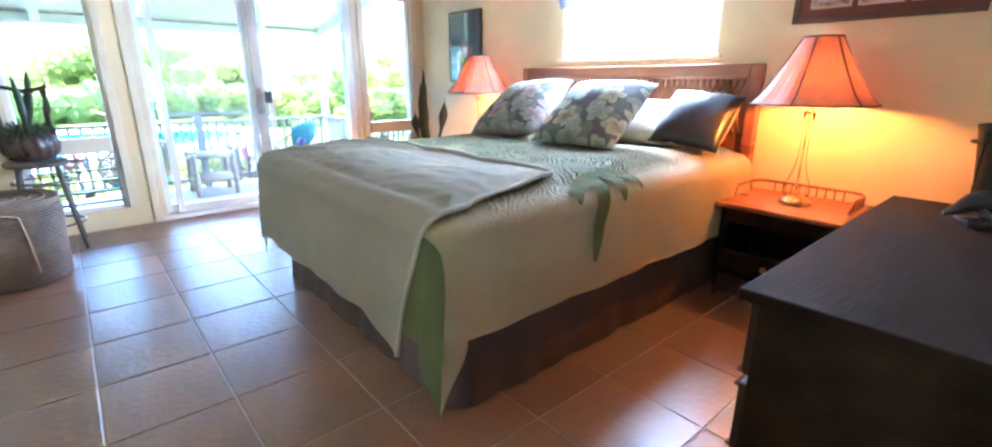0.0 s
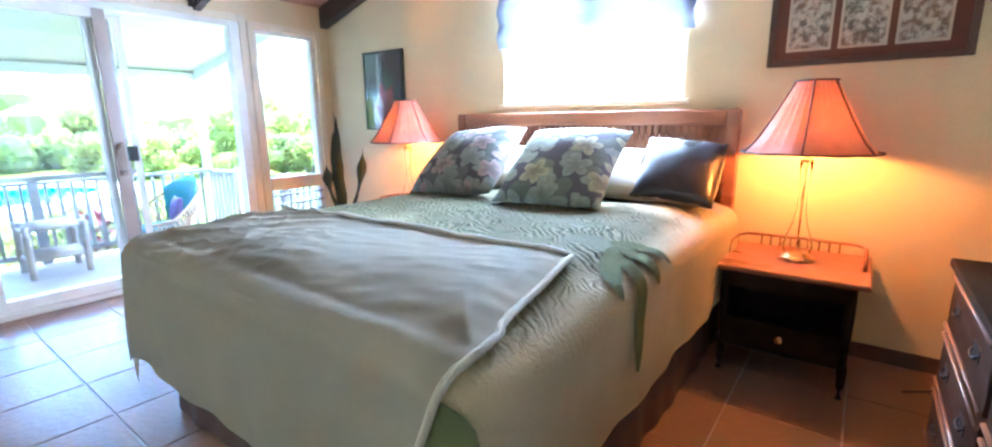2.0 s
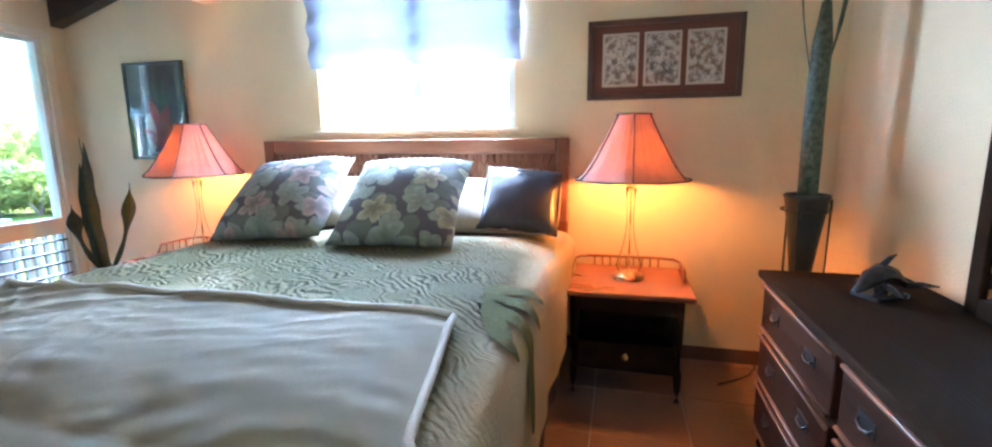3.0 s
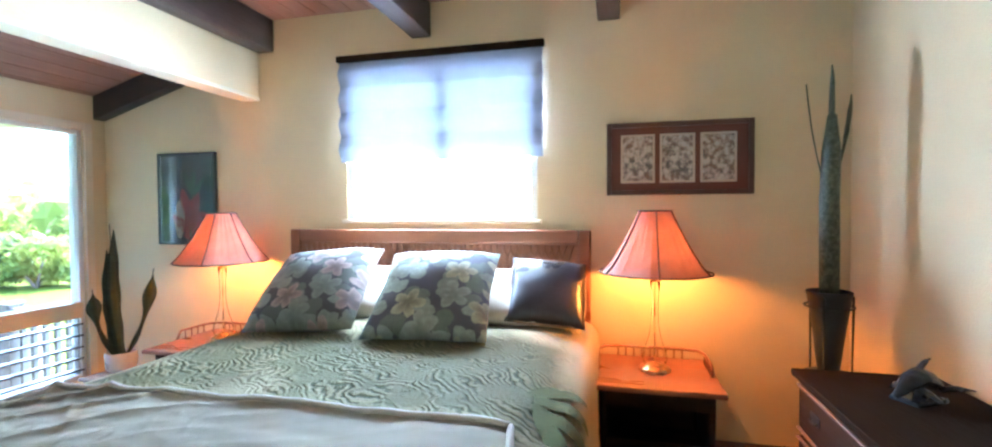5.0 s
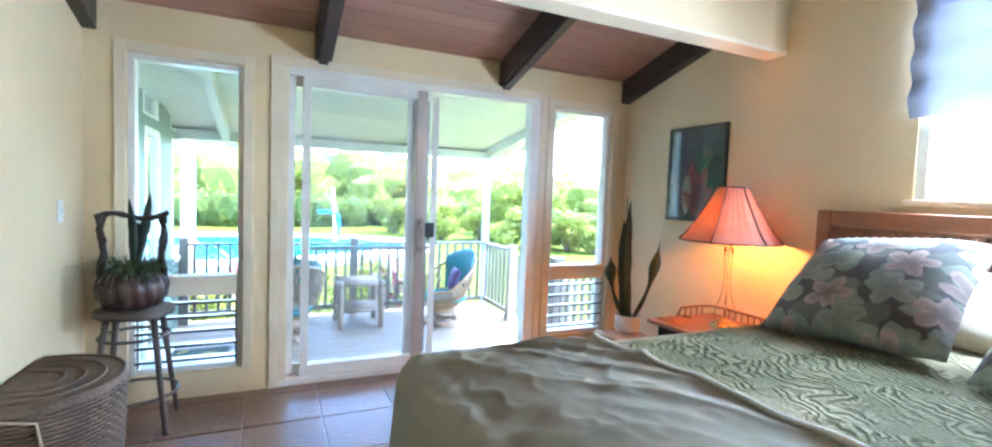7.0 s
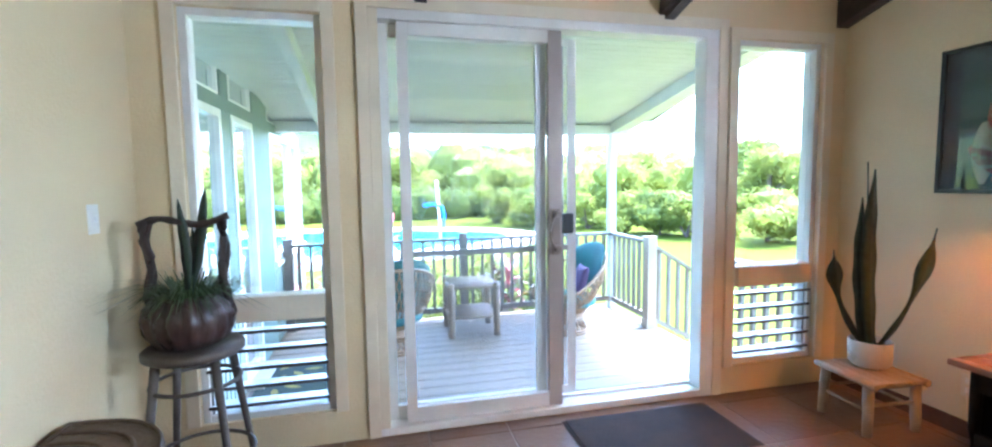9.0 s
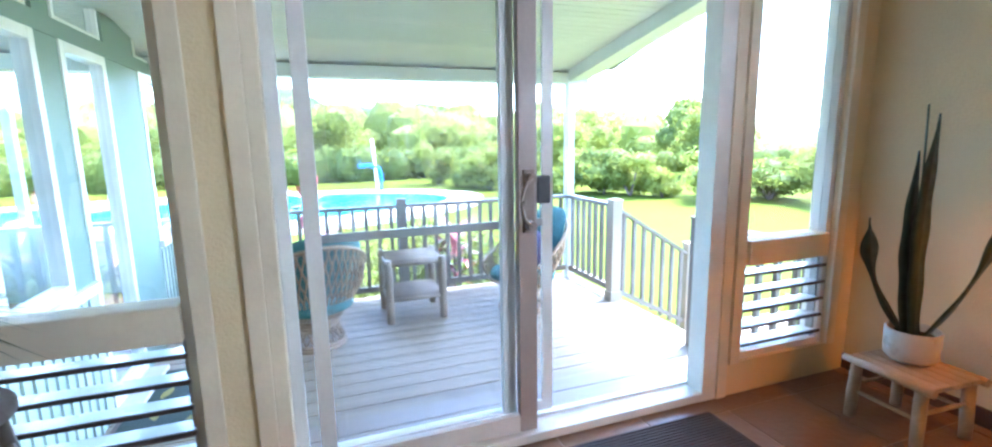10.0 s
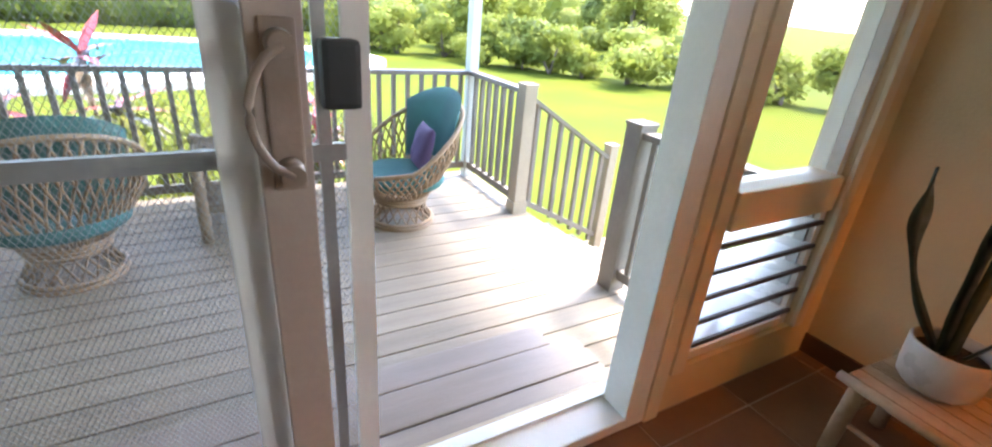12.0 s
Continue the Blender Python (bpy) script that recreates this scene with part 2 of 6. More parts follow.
M_YELLOW = surface("ochre_mat_motif", (0.30, 0.24, 0.06), (0.20, 0.16, 0.04), 0.95, 6, 90, 0.4)
M_LEAF = surface("shrub_leaf", (0.125, 0.145, 0.032), (0.08, 0.105, 0.024), 0.7, 0.8, 6, 0.0, spec=0.15)
M_LEAFY = surface("sunny_leaf", (0.22, 0.225, 0.045), (0.145, 0.16, 0.03), 0.7, 0.8, 6, 0.0, spec=0.15)
for leafy in (M_LEAF, M_LEAFY):
    sheer(leafy, (0.30, 0.34, 0.06), 0.35)
M_RED = surface("red_ti_leaf", (0.42, 0.055, 0.05), (0.20, 0.03, 0.04), 0.4, 6, 30, 0.0)
M_TI = surface("bronze_ti_leaf", (0.13, 0.09, 0.045), (0.07, 0.055, 0.03), 0.4, 6, 30, 0.0)
M_HILL = surface("wooded_hill", (0.07, 0.085, 0.03), (0.03, 0.045, 0.016), 1.0, 0.05, 0.6, 0.0, spec=0.05)
M_BARK = surface("grey_bark", (0.16, 0.12, 0.09), (0.08, 0.06, 0.045), 0.9, 6, 40, 0.6)
M_WATER = surface("pool_water", (0.06, 0.42, 0.52), (0.05, 0.36, 0.48), 0.06, 0.4, 3, 0.05)
M_COPING = surface("pale_pool_coping", (0.60, 0.54, 0.46), (0.48, 0.43, 0.37), 0.8, 2, 30, 0.3)
M_BLUE = surface("blue_hose", (0.03, 0.14, 0.50), None, 0.4, 6, 60, 0.0)
M_SIDING = surface("pale_green_siding", (0.46, 0.53, 0.47), (0.38, 0.45, 0.40), 0.6, 3, 40, 0.1)
M_TANPOST = surface("tan_post_paint", (0.33, 0.27, 0.19), (0.25, 0.20, 0.14), 0.6, 3, 40, 0.2)
M_GRAVEL = surface("tan_gravel", (0.38, 0.30, 0.20), (0.24, 0.18, 0.12), 0.95, 8, 60, 0.8)
M_PAPER = surface("aged_paper", (0.50, 0.44, 0.33), (0.42, 0.36, 0.27), 0.8, 6, 60, 0.0)
M_ROOF = surface("grey_roofing", (0.20, 0.19, 0.18), None, 0.9, 3, 40, 0.3)


M_SHADE = sheer(surface("rose_shade_cloth", (0.36, 0.205, 0.15), (0.27, 0.145, 0.105), 0.85, 10, 120, 0.3), (0.82, 0.30, 0.13), 0.040)
M_BLIND = sheer(surface("grey_blue_fabric", (0.34, 0.37, 0.45), (0.28, 0.31, 0.39), 0.9, 4, 120, 0.3), (0.62, 0.68, 0.90), 0.012)


def maths(nt, op, a, b=None):
    n = nt.nodes.new("ShaderNodeMath")
    n.operation = op
    for sock, v in zip(n.inputs, (a, b)):
        if v is None:
            continue
        if isinstance(v, bpy.types.NodeSocket):
            nt.links.new(v, sock)
        else:
            sock.default_value = v
    return n.outputs[0]


def petals(nt, vec, scale, size, lobes, turn):
    """Lobed blots scattered one to a cell: how far inside, from 0 at the rim to 1 at the heart, and a hard mask."""
    v = nt.nodes.new("ShaderNodeTexVoronoi")
    v.voronoi_dimensions = "2D"
    v.inputs["Scale"].default_value, v.inputs["Randomness"].default_value = scale, 0.85
    nt.links.new(vec, v.inputs["Vector"])
    d = nt.nodes.new("ShaderNodeVectorMath")
    d.operation = "SUBTRACT"
    nt.links.new(vec, d.inputs[0])
    nt.links.new(v.outputs["Position"], d.inputs[1])
    s = nt.nodes.new("ShaderNodeSeparateXYZ")
    nt.links.new(d.outputs[0], s.inputs[0])
    hue = nt.nodes.new("ShaderNodeSeparateColor")
    nt.links.new(v.outputs["Color"], hue.inputs[0])
    ang = maths(nt, "ADD", maths(nt, "ARCTAN2", s.outputs[1], s.outputs[0]), maths(nt, "MULTIPLY", hue.outputs[0], 6.28 + turn))
    lobe = maths(nt, "ABSOLUTE", maths(nt, "SINE", maths(nt, "MULTIPLY", ang, lobes / 2)))
    rim = maths(nt, "ADD", maths(nt, "MULTIPLY", lobe, size * 0.55), size * 0.45)
    r = maths(nt, "SQRT", maths(nt, "ADD", maths(nt, "MULTIPLY", s.outputs[0], s.outputs[0]), maths(nt, "MULTIPLY", s.outputs[1], s.outputs[1])))
    inside = maths(nt, "SUBTRACT", 1.0, maths(nt, "DIVIDE", r, rim))
    m = nt.nodes.new("ShaderNodeMapRange")
    m.inputs[1].default_value, m.inputs[2].default_value = 0.0, 0.08
    nt.links.new(inside, m.inputs[0])
    return inside, m.outputs[0], hue.outputs[1]


def floral_cloth(name, ground, bloom, leaf, scale):
    """Printed cotton: pale blooms and grey-green leaves on a ground colour."""
    m = bpy.data.materials.new(name)
    m.use_nodes = True
    nt = m.node_tree
    b = nt.nodes["Principled BSDF"]
    vec = coords(nt)
    warp = nt.nodes.new("ShaderNodeTexNoise")
    warp.inputs["Scale"].default_value = 14.0
    nt.links.new(vec, warp.inputs["Vector"])
    wv = nt.nodes.new("ShaderNodeVectorMath")
    wv.operation = "MULTIPLY_ADD"
    wv.inputs[1].default_value = (0.03, 0.03, 0.0)
    nt.links.new(warp.outputs["Color"], wv.inputs[0])
    nt.links.new(vec, wv.inputs[2])
    pale = tuple(min(1.0, c * 1.5) for c in leaf)
    in1, mk1, h1 = petals(nt, wv.outputs[0], scale * 1.5, 0.075, 2, 1.0)
    in2, mk2, h2 = petals(nt, wv.outputs[0], scale, 0.095, 5, 0.0)
    col = mix_rgb(nt, mk1, ground, mix_rgb(nt, h1, tuple(c * 0.6 for c in leaf), pale))
    shade_in = nt.nodes.new("ShaderNodeMapRange")
    shade_in.inputs[1].default_value, shade_in.inputs[2].default_value = 0.0, 0.75
    nt.links.new(in2, shade_in.inputs[0])
    flower = mix_rgb(nt, shade_in.outputs[0], bloom, tuple(c * 0.45 for c in bloom))
    flower = mix_rgb(nt, maths(nt, "GREATER_THAN", h2, 0.55), flower, mix_rgb(nt, shade_in.outputs[0], pale, leaf))
    col = mix_rgb(nt, mk2, col, flower)
    col = mix_rgb(nt, noise_fac(nt, vec, 40), mix_rgb(nt, 0.3, col, (0.1, 0.1, 0.1)), col)
    nt.links.new(col, b.inputs["Base Color"])
    b.inputs["Roughness"].default_value = 0.9
    return m


M_FLORAL = floral_cloth("dark_floral_cotton", (0.07, 0.066, 0.066), (0.40, 0.30, 0.26), (0.17, 0.18, 0.145), 5.5)
M_FLORAL2 = floral_cloth("pale_floral_cotton", (0.11, 0.11, 0.13), (0.50, 0.49, 0.32), (0.24, 0.27, 0.22), 5.0)
M_SATIN = surface("dark_satin", (0.055, 0.05, 0.06), (0.03, 0.028, 0.035), 0.35, 4, 60, 0.1)
M_CREAMP = surface("cream_pillow_linen", (0.60, 0.53, 0.42), (0.52, 0.46, 0.36), 0.9, 5, 120, 0.3)


def mix_val(nt, keep, value):
    """The value where keep is 1, sinking to an even half where it is 0."""
    return maths(nt, "ADD", maths(nt, "MULTIPLY", maths(nt, "SUBTRACT", value, 0.5), keep), 0.5)


def quilt_cloth():
    """Cream quilted cotton printed with green palm fronds on its upper part."""
    m = bpy.data.materials.new("palm_quilt")
    m.use_nodes = True
    nt = m.node_tree
    b = nt.nodes["Principled BSDF"]
    vec = coords(nt)
    warp = nt.nodes.new("ShaderNodeTexNoise")
    warp.inputs["Scale"].default_value = 3.0
    nt.links.new(vec, warp.inputs["Vector"])
    wv = nt.nodes.new("ShaderNodeVectorMath")
    wv.operation = "MULTIPLY_ADD"
    wv.inputs[1].default_value = (0.30, 0.30, 0.10)
    nt.links.new(warp.outputs["Color"], wv.inputs[0])
    nt.links.new(vec, wv.inputs[2])
    cell = nt.nodes.new("ShaderNodeTexVoronoi")
    cell.inputs["Scale"].default_value = 2.3
    nt.links.new(wv.outputs[0], cell.inputs["Vector"])
    hub = nt.nodes.new("ShaderNodeVectorMath")
    hub.operation = "ADD"
    hub.inputs[1].default_value = (0.52, -0.34, 0.0)
    nt.links.new(cell.outputs["Position"], hub.inputs[0])
    away = nt.nodes.new("ShaderNodeVectorMath")
    away.operation = "DISTANCE"
    nt.links.new(wv.outputs[0], away.inputs[0])
    nt.links.new(hub.outputs[0], away.inputs[1])
    beat = nt.nodes.new("ShaderNodeMath")
    beat.operation = "MULTIPLY"
    beat.inputs[1].default_value = 2 * math.pi / 0.030
    crinkle = maths(nt, "MULTIPLY", noise_fac(nt, vec, 13.0, 3.0), 0.028)
    nt.links.new(maths(nt, "ADD", away.outputs["Value"], crinkle), beat.inputs[0])
    ripple = nt.nodes.new("ShaderNodeMath")
    ripple.operation = "SINE"
    nt.links.new(beat.outputs[0], ripple.inputs[0])
    frond = nt.nodes.new("ShaderNodeMapRange")
    frond.inputs[1].default_value, frond.inputs[2].default_value = -0.9, 0.5
    nt.links.new(ripple.outputs[0], frond.inputs[0])
    sep = nt.nodes.new("ShaderNodeSeparateXYZ")
    nt.links.new(vec, sep.inputs[0])
    zone = nt.nodes.new("ShaderNodeMapRange")
    zone.inputs[1].default_value, zone.inputs[2].default_value = 0.80, 0.845
    nt.links.new(sep.outputs["Z"], zone.inputs[0])
    broken = noise_fac(nt, wv.outputs[0], 9.0, 4.0, 0.42, 0.58)
    patch = noise_fac(nt, vec, 1.7, 2.0, 0.22, 0.50)
    amount = nt.nodes.new("ShaderNodeMath")
    amount.operation = "MULTIPLY"
    nt.links.new(zone.outputs[0], amount.inputs[0])
    nt.links.new(patch, amount.inputs[1])
    cream = mix_rgb(nt, noise_fac(nt, vec, 3.0), (0.58, 0.50, 0.29), (0.66, 0.58, 0.36))
    green = mix_rgb(nt, mix_val(nt, broken, frond.outputs[0]), (0.085, 0.092, 0.032), (0.275, 0.26, 0.125))
    col = mix_rgb(nt, amount.outputs[0], cream, green)
    nt.links.new(col, b.inputs["Base Color"])
    b.inputs["Roughness"].default_value = 0.9
    bp = nt.nodes.new("ShaderNodeBump")
    bp.inputs["Strength"].default_value, bp.inputs["Distance"].default_value = 0.75, 0.013
    fine = nt.nodes.new("ShaderNodeMath")
    fine.operation = "MULTIPLY_ADD"
    fine.inputs[1].default_value = 0.15
    nt.links.new(noise_fac(nt, vec, 90), fine.inputs[0])
    ridge = nt.nodes.new("ShaderNodeMapRange")
    ridge.inputs[3].default_value, ridge.inputs[4].default_value = 0.10, 1.0
    nt.links.new(zone.outputs[0], ridge.inputs[0])
    relief = nt.nodes.new("ShaderNodeMath")
    relief.operation = "MULTIPLY"
    nt.links.new(mix_val(nt, broken, frond.outputs[0]), relief.inputs[0])
    nt.links.new(ridge.outputs[0], relief.inputs[1])
    nt.links.new(relief.outputs[0], fine.inputs[2])
    nt.links.new(fine.outputs[0], bp.inputs["Height"])
    nt.links.new(bp.outputs[0], b.inputs["Normal"])
    return m


M_QUILT = quilt_cloth()


def print_ink():
    """Busy grey-brown engraving on pale paper."""
    m = bpy.data.materials.new("engraving_print")
    m.use_nodes = True
    nt = m.node_tree
    vec = coords(nt)
    f = noise_fac(nt, vec, 34, 10.0, 0.40, 0.60)
    g = noise_fac(nt, vec, 7, 3.0)
    col = mix_rgb(nt, f, mix_rgb(nt, g, (0.10, 0.10, 0.09), (0.20, 0.13, 0.08)), (0.45, 0.42, 0.34))
    nt.links.new(col, nt.nodes["Principled BSDF"].inputs["Base Color"])
    nt.nodes["Principled BSDF"].inputs["Roughness"].default_value = 0.35
    return m


M_PRINT = print_ink()
M_DRAWER = surface("brown_drawer_wood", (0.045, 0.022, 0.012), (0.026, 0.013, 0.008), 0.5, 3, 30, 0.2, stretch=(0.4, 3, 3), spec=0.15)
M_EDGE = surface("lighter_edge_moulding", (0.20, 0.105, 0.06), (0.11, 0.055, 0.03), 0.45, 5, 40, 0.1)
M_STONE = surface("polished_grey_stone", (0.05, 0.055, 0.06), (0.02, 0.022, 0.025), 0.2, 12, 60, 0.0)
M_MOTTLE = surface("mottled_leaf", (0.13, 0.15, 0.10), (0.035, 0.05, 0.03), 0.6, 45, 90, 0.2)
M_FRAME = surface("brown_picture_frame", (0.10, 0.045, 0.028), (0.06, 0.028, 0.018), 0.4, 6, 50, 0.1)
M_MATB = surface("red_brown_mat", (0.13, 0.05, 0.035), (0.10, 0.04, 0.028), 0.8, 6, 80, 0.0)
M_CANVAS = surface("dark_teal_canvas", (0.035, 0.06, 0.07), (0.015, 0.025, 0.03), 0.6, 5, 60, 0.1)
M_LEAFP = surface("painted_green", (0.05, 0.14, 0.09), (0.03, 0.09, 0.06), 0.6, 8, 60, 0.0)


def glow(name, colour, strength):
    m = bpy.data.materials.new(name)
    m.use_nodes = True
    b = m.node_tree.nodes["Principled BSDF"]
    b.inputs["Emission Color"].default_value = (*colour, 1)
    b.inputs["Emission Strength"].default_value = strength
    return m


M_BULB = glow("lit_bulb", (1.0, 0.29, 0.025), 21.0)

# ---- the room: plan in metres ----
XL, XR, YB, YD = 0.14, 4.13, 0.40, 5.87
WT = 0.14
CEIL = 2.95
LOW, SLOPE = 2.46, 0.29


def bay(y):
    """Height of the bay's boarded ceiling at y."""
    return LOW + SLOPE * (YD - y)


# floor slab; its tiles are laid at the end
floor = structure("floor", (-0.1, 4.4, -2.6, 6.0, -0.20, -0.004), M_GROUT, "pale grout bed under terracotta floor tiles", "floor")


def wall_along(name, axis, face, depth, a0, a1, z0, z1, holes, label):
    """A wall along 'axis' ('x' or 'y') with openings (a0, a1, z0, z1) that go through it."""
    bm = bmesh.new()
    cuts = sorted({a0, a1, *[h[0] for h in holes], *[h[1] for h in holes]})
    for c0, c1 in zip(cuts, cuts[1:]):
        mid = (c0 + c1) / 2
        spans, low = [], z0
        for hole in sorted((h for h in holes if h[0] < mid < h[1]), key=lambda h: h[2]):
            if hole[2] > low:
                spans.append((low, hole[2]))
            low = hole[3]
        if low < z1:
            spans.append((low, z1))
        for s0, s1 in spans:
            lo, hi = min(face, face + depth), max(face, face + depth)
            if axis == "x":
                box(bm, c0, c1, lo, hi, s0, s1)
            else:
                box(bm, lo, hi, c0, c1, s0, s1)
    bmesh.ops.remove_doubles(bm, verts=bm.verts, dist=0.0005)
    return tagged(part(name, bm, M_PLASTER), label, "wall", kind="structure")


W_BED = (2.22, 3.62, 1.45, 2.52)
wall_along("wall_east", "y", XR, WT, YB - WT, YD + WT, -0.2, 3.3, [W_BED], "cream plastered wall behind the bed")
wall_along("wall_west", "y", XL, -WT, YB - WT, YD + WT, -0.2, 3.3, [], "cream plastered side wall with a light switch")
wall_along("wall_south", "x", YB, -WT, XL, XR, -0.2, 3.3, [(0.28, 1.22, 0.0, 2.05)], "cream plastered wall behind the dresser, with a doorway")
WL, WR = (0.35, 0.98), (3.335, 3.955)
SL = (1.20, 3.20)
wall_along("wall_north", "x", YD, WT, XL, XR, -0.2, 2.75, [(*WL, 0.17, 2.17), (*SL, 0.0, 2.21), (*WR, 0.17, 2.17)], "cream plastered wall round the sliding door and louvre windows")
# hall behind the doorway
wall_along("wall_hall_west", "y", 0.0, -WT, -2.5, YB - WT, -0.2, 3.3, [], "plain cream hall wall")
wall_along("wall_hall_east", "y", 1.6, WT, -2.5, YB - WT, -0.2, 3.3, [], "plain cream hall wall")
wall_along("wall_hall_south", "x", -2.5, -WT, -0.14, 1.74, -0.2, 3.3, [], "plain cream hall wall")

# ceilings
bm = bmesh.new()
y = -2.6
while y < 4.42:
    y2 = min(y + 0.14, 4.43)
    box(bm, XL - 0.2, XR + 0.2, y, y2 - 0.006, CEIL, CEIL + 0.02)
    y = y2
box(bm, XL - 0.2, XR + 0.2, -2.6, 4.43, CEIL + 0.012, CEIL + 0.1)
tagged(part("ceiling", bm, M_BOARD), "red-brown boarded ceiling over the bed", "ceiling", kind="structure")
bm = bmesh.new()
nb = 11
for k in range(nb):
    ya, yb = 4.43 + (YD + 0.1 - 4.43) * k / nb, 4.43 + (YD + 0.1 - 4.43) * (k + 1) / nb - 0.006
    vs = [bm.verts.new(p) for p in ((XL - 0.1, ya, bay(ya)), (XR + 0.1, ya, bay(ya)), (XR + 0.1, yb, bay(yb)), (XL - 0.1, yb, bay(yb)))]
    f = bm.faces.new(vs)
    r = bmesh.ops.extrude_face_region(bm, geom=[f])
    bmesh.ops.translate(bm, vec=(0, 0, 0.05), verts=[v for v in r["geom"] if isinstance(v, bmesh.types.BMVert)])
y0, y1 = 4.43, YD + 0.1
vs = [bm.verts.new(p) for p in ((XL - 0.1, y0, bay(y0) + 0.02), (XR + 0.1, y0, bay(y0) + 0.02), (XR + 0.1, y1, bay(y1) + 0.02), (XL - 0.1, y1, bay(y1) + 0.02))]
bm.faces.new(vs)
tagged(part("ceiling_bay", bm, M_BOARD), "sloping red-brown boarded ceiling by the sliding door", "ceiling", kind="structure")
structure("header_trim", (XL, XR, 4.354, 4.506, 2.355, 2.38), M_TRIM, "cream timber edge below the header", "trim")
structure("header", (XL, XR, 4.36, 4.50, 2.38, CEIL), M_PLASTER, "cream plastered header beam across the room", "header")

# rafters of the bay
for x0, x1 in ((XL, 0.21), (1.41, 1.52), (2.81, 2.92), (4.04, XR)):
    bm = bmesh.new()
    vs = box(bm, x0, x1, 4.50, YD, 0, 0.19)
    for v in vs:
        v.co.z += bay(v.co.y) - 0.19
    raft = tagged(part("rafter", bm, M_BEAM), "dark brown painted rafter under the boarded ceiling", "rafter", "bay rafters")
    if x1 - x0 > 0.1:
        bm = bmesh.new()
        for v in box(bm, x0 + 0.025, x1 - 0.025, 4.52, YD - 0.002, 0, 0.03):
            v.co.z += bay(v.co.y) - 0.22
        part("lower_lip", bm, M_BEAM, raft)
# beams over the bed
for y in (4.29, 3.03, 1.76, 0.47):
    tagged(solid("ceiling_beam", (XL, XR, y - 0.07, y + 0.07, 2.71, CEIL), M_BEAM, bevel=0.012), "dark brown stained ceiling beam over the bed", "beam", "ceiling beams")


# ---- sliding door, windows ----
def window_unit(name, xs):
    """A fixed pane over a louvre, in the wall by the sliding door."""
    x0, x1 = xs
    w = thing(name, "white-framed window, fixed pane over dark louvre blades", "window", (0, 0, 0), kind="structure")
    bm = bmesh.new()
    f = 0.035
    for d in ((x0, x0 + f, 0.17, 2.17), (x1 - f, x1, 0.17, 2.17), (x0 + f, x1 - f, 2.135, 2.17), (x0 + f, x1 - f, 0.17, 0.205)):
        box(bm, d[0], d[1], YD + 0.02, YD + 0.12, d[2], d[3], 0.004)
    part("window_frame", bm, M_WHITE, w)
    solid("mid_rail", (x0 + f, x1 - f, YD - 0.01, YD + 0.11, 0.67, 0.795), M_TRIM, w, bevel=0.006)
    p = solid("pane", (x0 + f, x1 - f, YD + 0.06, YD + 0.064, 0.795, 2.135), M_GLASS, w)
    p.visible_shadow = False
    for k in range(5):
        z = 0.245 + k * 0.0925
        bm = bmesh.new()
        box(bm, x0 + f, x1 - f, -0.05, 0.05, -0.003, 0.003, m=pose(0, YD + 0.06, z, -5))
        bl = part("louvre_blade", bm, M_BLADE, w, "frosted glass louvre blade")
        bm = bmesh.new()
        box(bm, x0 + f - 0.004, x1 - f + 0.004, -0.058, -0.045, -0.009, 0.006, 0.002, m=pose(0, YD + 0.06, z, -5))
        part("blade_clip", bm, M_BEAM, bl, "dark metal blade edge")
    for xx in (x0 + f, x1 - f - 0.012):
        solid("louvre_channel", (xx, xx + 0.012, YD + 0.04, YD + 0.08, 0.205, 0.67), M_ALU, w)
    return w


window_unit("window_1", WL)
window_unit("window_2", WR)

door = thing("door_1", "white-framed sliding glass door, one half slid open", "sliding door", kind="structure")
bm = bmesh.new()
for d in ((SL[1] - 0.085, SL[1], 0.0, 2.21), (SL[0] + 0.05, SL[1] - 0.085, 2.16, 2.21)):
    box(bm, d[0], d[1], YD - 0.01, YD + 0.10, d[2], d[3], 0.004)
part("door_frame", bm, M_WHITE, door)
solid("door_jamb", (SL[0], SL[0] + 0.05, YD - 0.01, YD + 0.10, 0.0, 2.21), M_TRIM, door, "cream painted jamb", bevel=0.004)


def sliding_panel(name, x0, x1, y, stile, paint, left=0.045):
    pnl = bmesh.new()
    for d in ((x0, x0 + left, 0.05, 2.16), (x1 - stile, x1, 0.05, 2.16), (x0 + left, x1 - stile, 2.09, 2.16), (x0 + left, x1 - stile, 0.05, 0.13)):
        box(pnl, d[0], d[1], y, y + 0.035, d[2], d[3], 0.004)
    return part(name, pnl, paint, door)


fixed = sliding_panel("fixed_panel", 1.25, 2.15, YD + 0.062, 0.06, M_WHITE)
p = solid("pane", (1.295, 2.09, YD + 0.077, YD + 0.081, 0.13, 2.09), M_GLASS, fixed)
p.visible_shadow = False
slide = sliding_panel("sliding_panel", 1.34, 2.225, YD + 0.016, 0.075, M_WHITE, 0.055)
# cover over the white stile, coloured dark for its shade
solid("lock_stile", (2.148, 2.227, YD + 0.013, YD + 0.054, 0.052, 2.158), M_TAUPE, slide, "lock stile in taupe, indoor shade put into its colour", bevel=0.003)
p = solid("pane", (1.395, 2.15, YD + 0.031, YD + 0.035, 0.13, 2.09), M_GLASS, slide)
p.visible_shadow = False
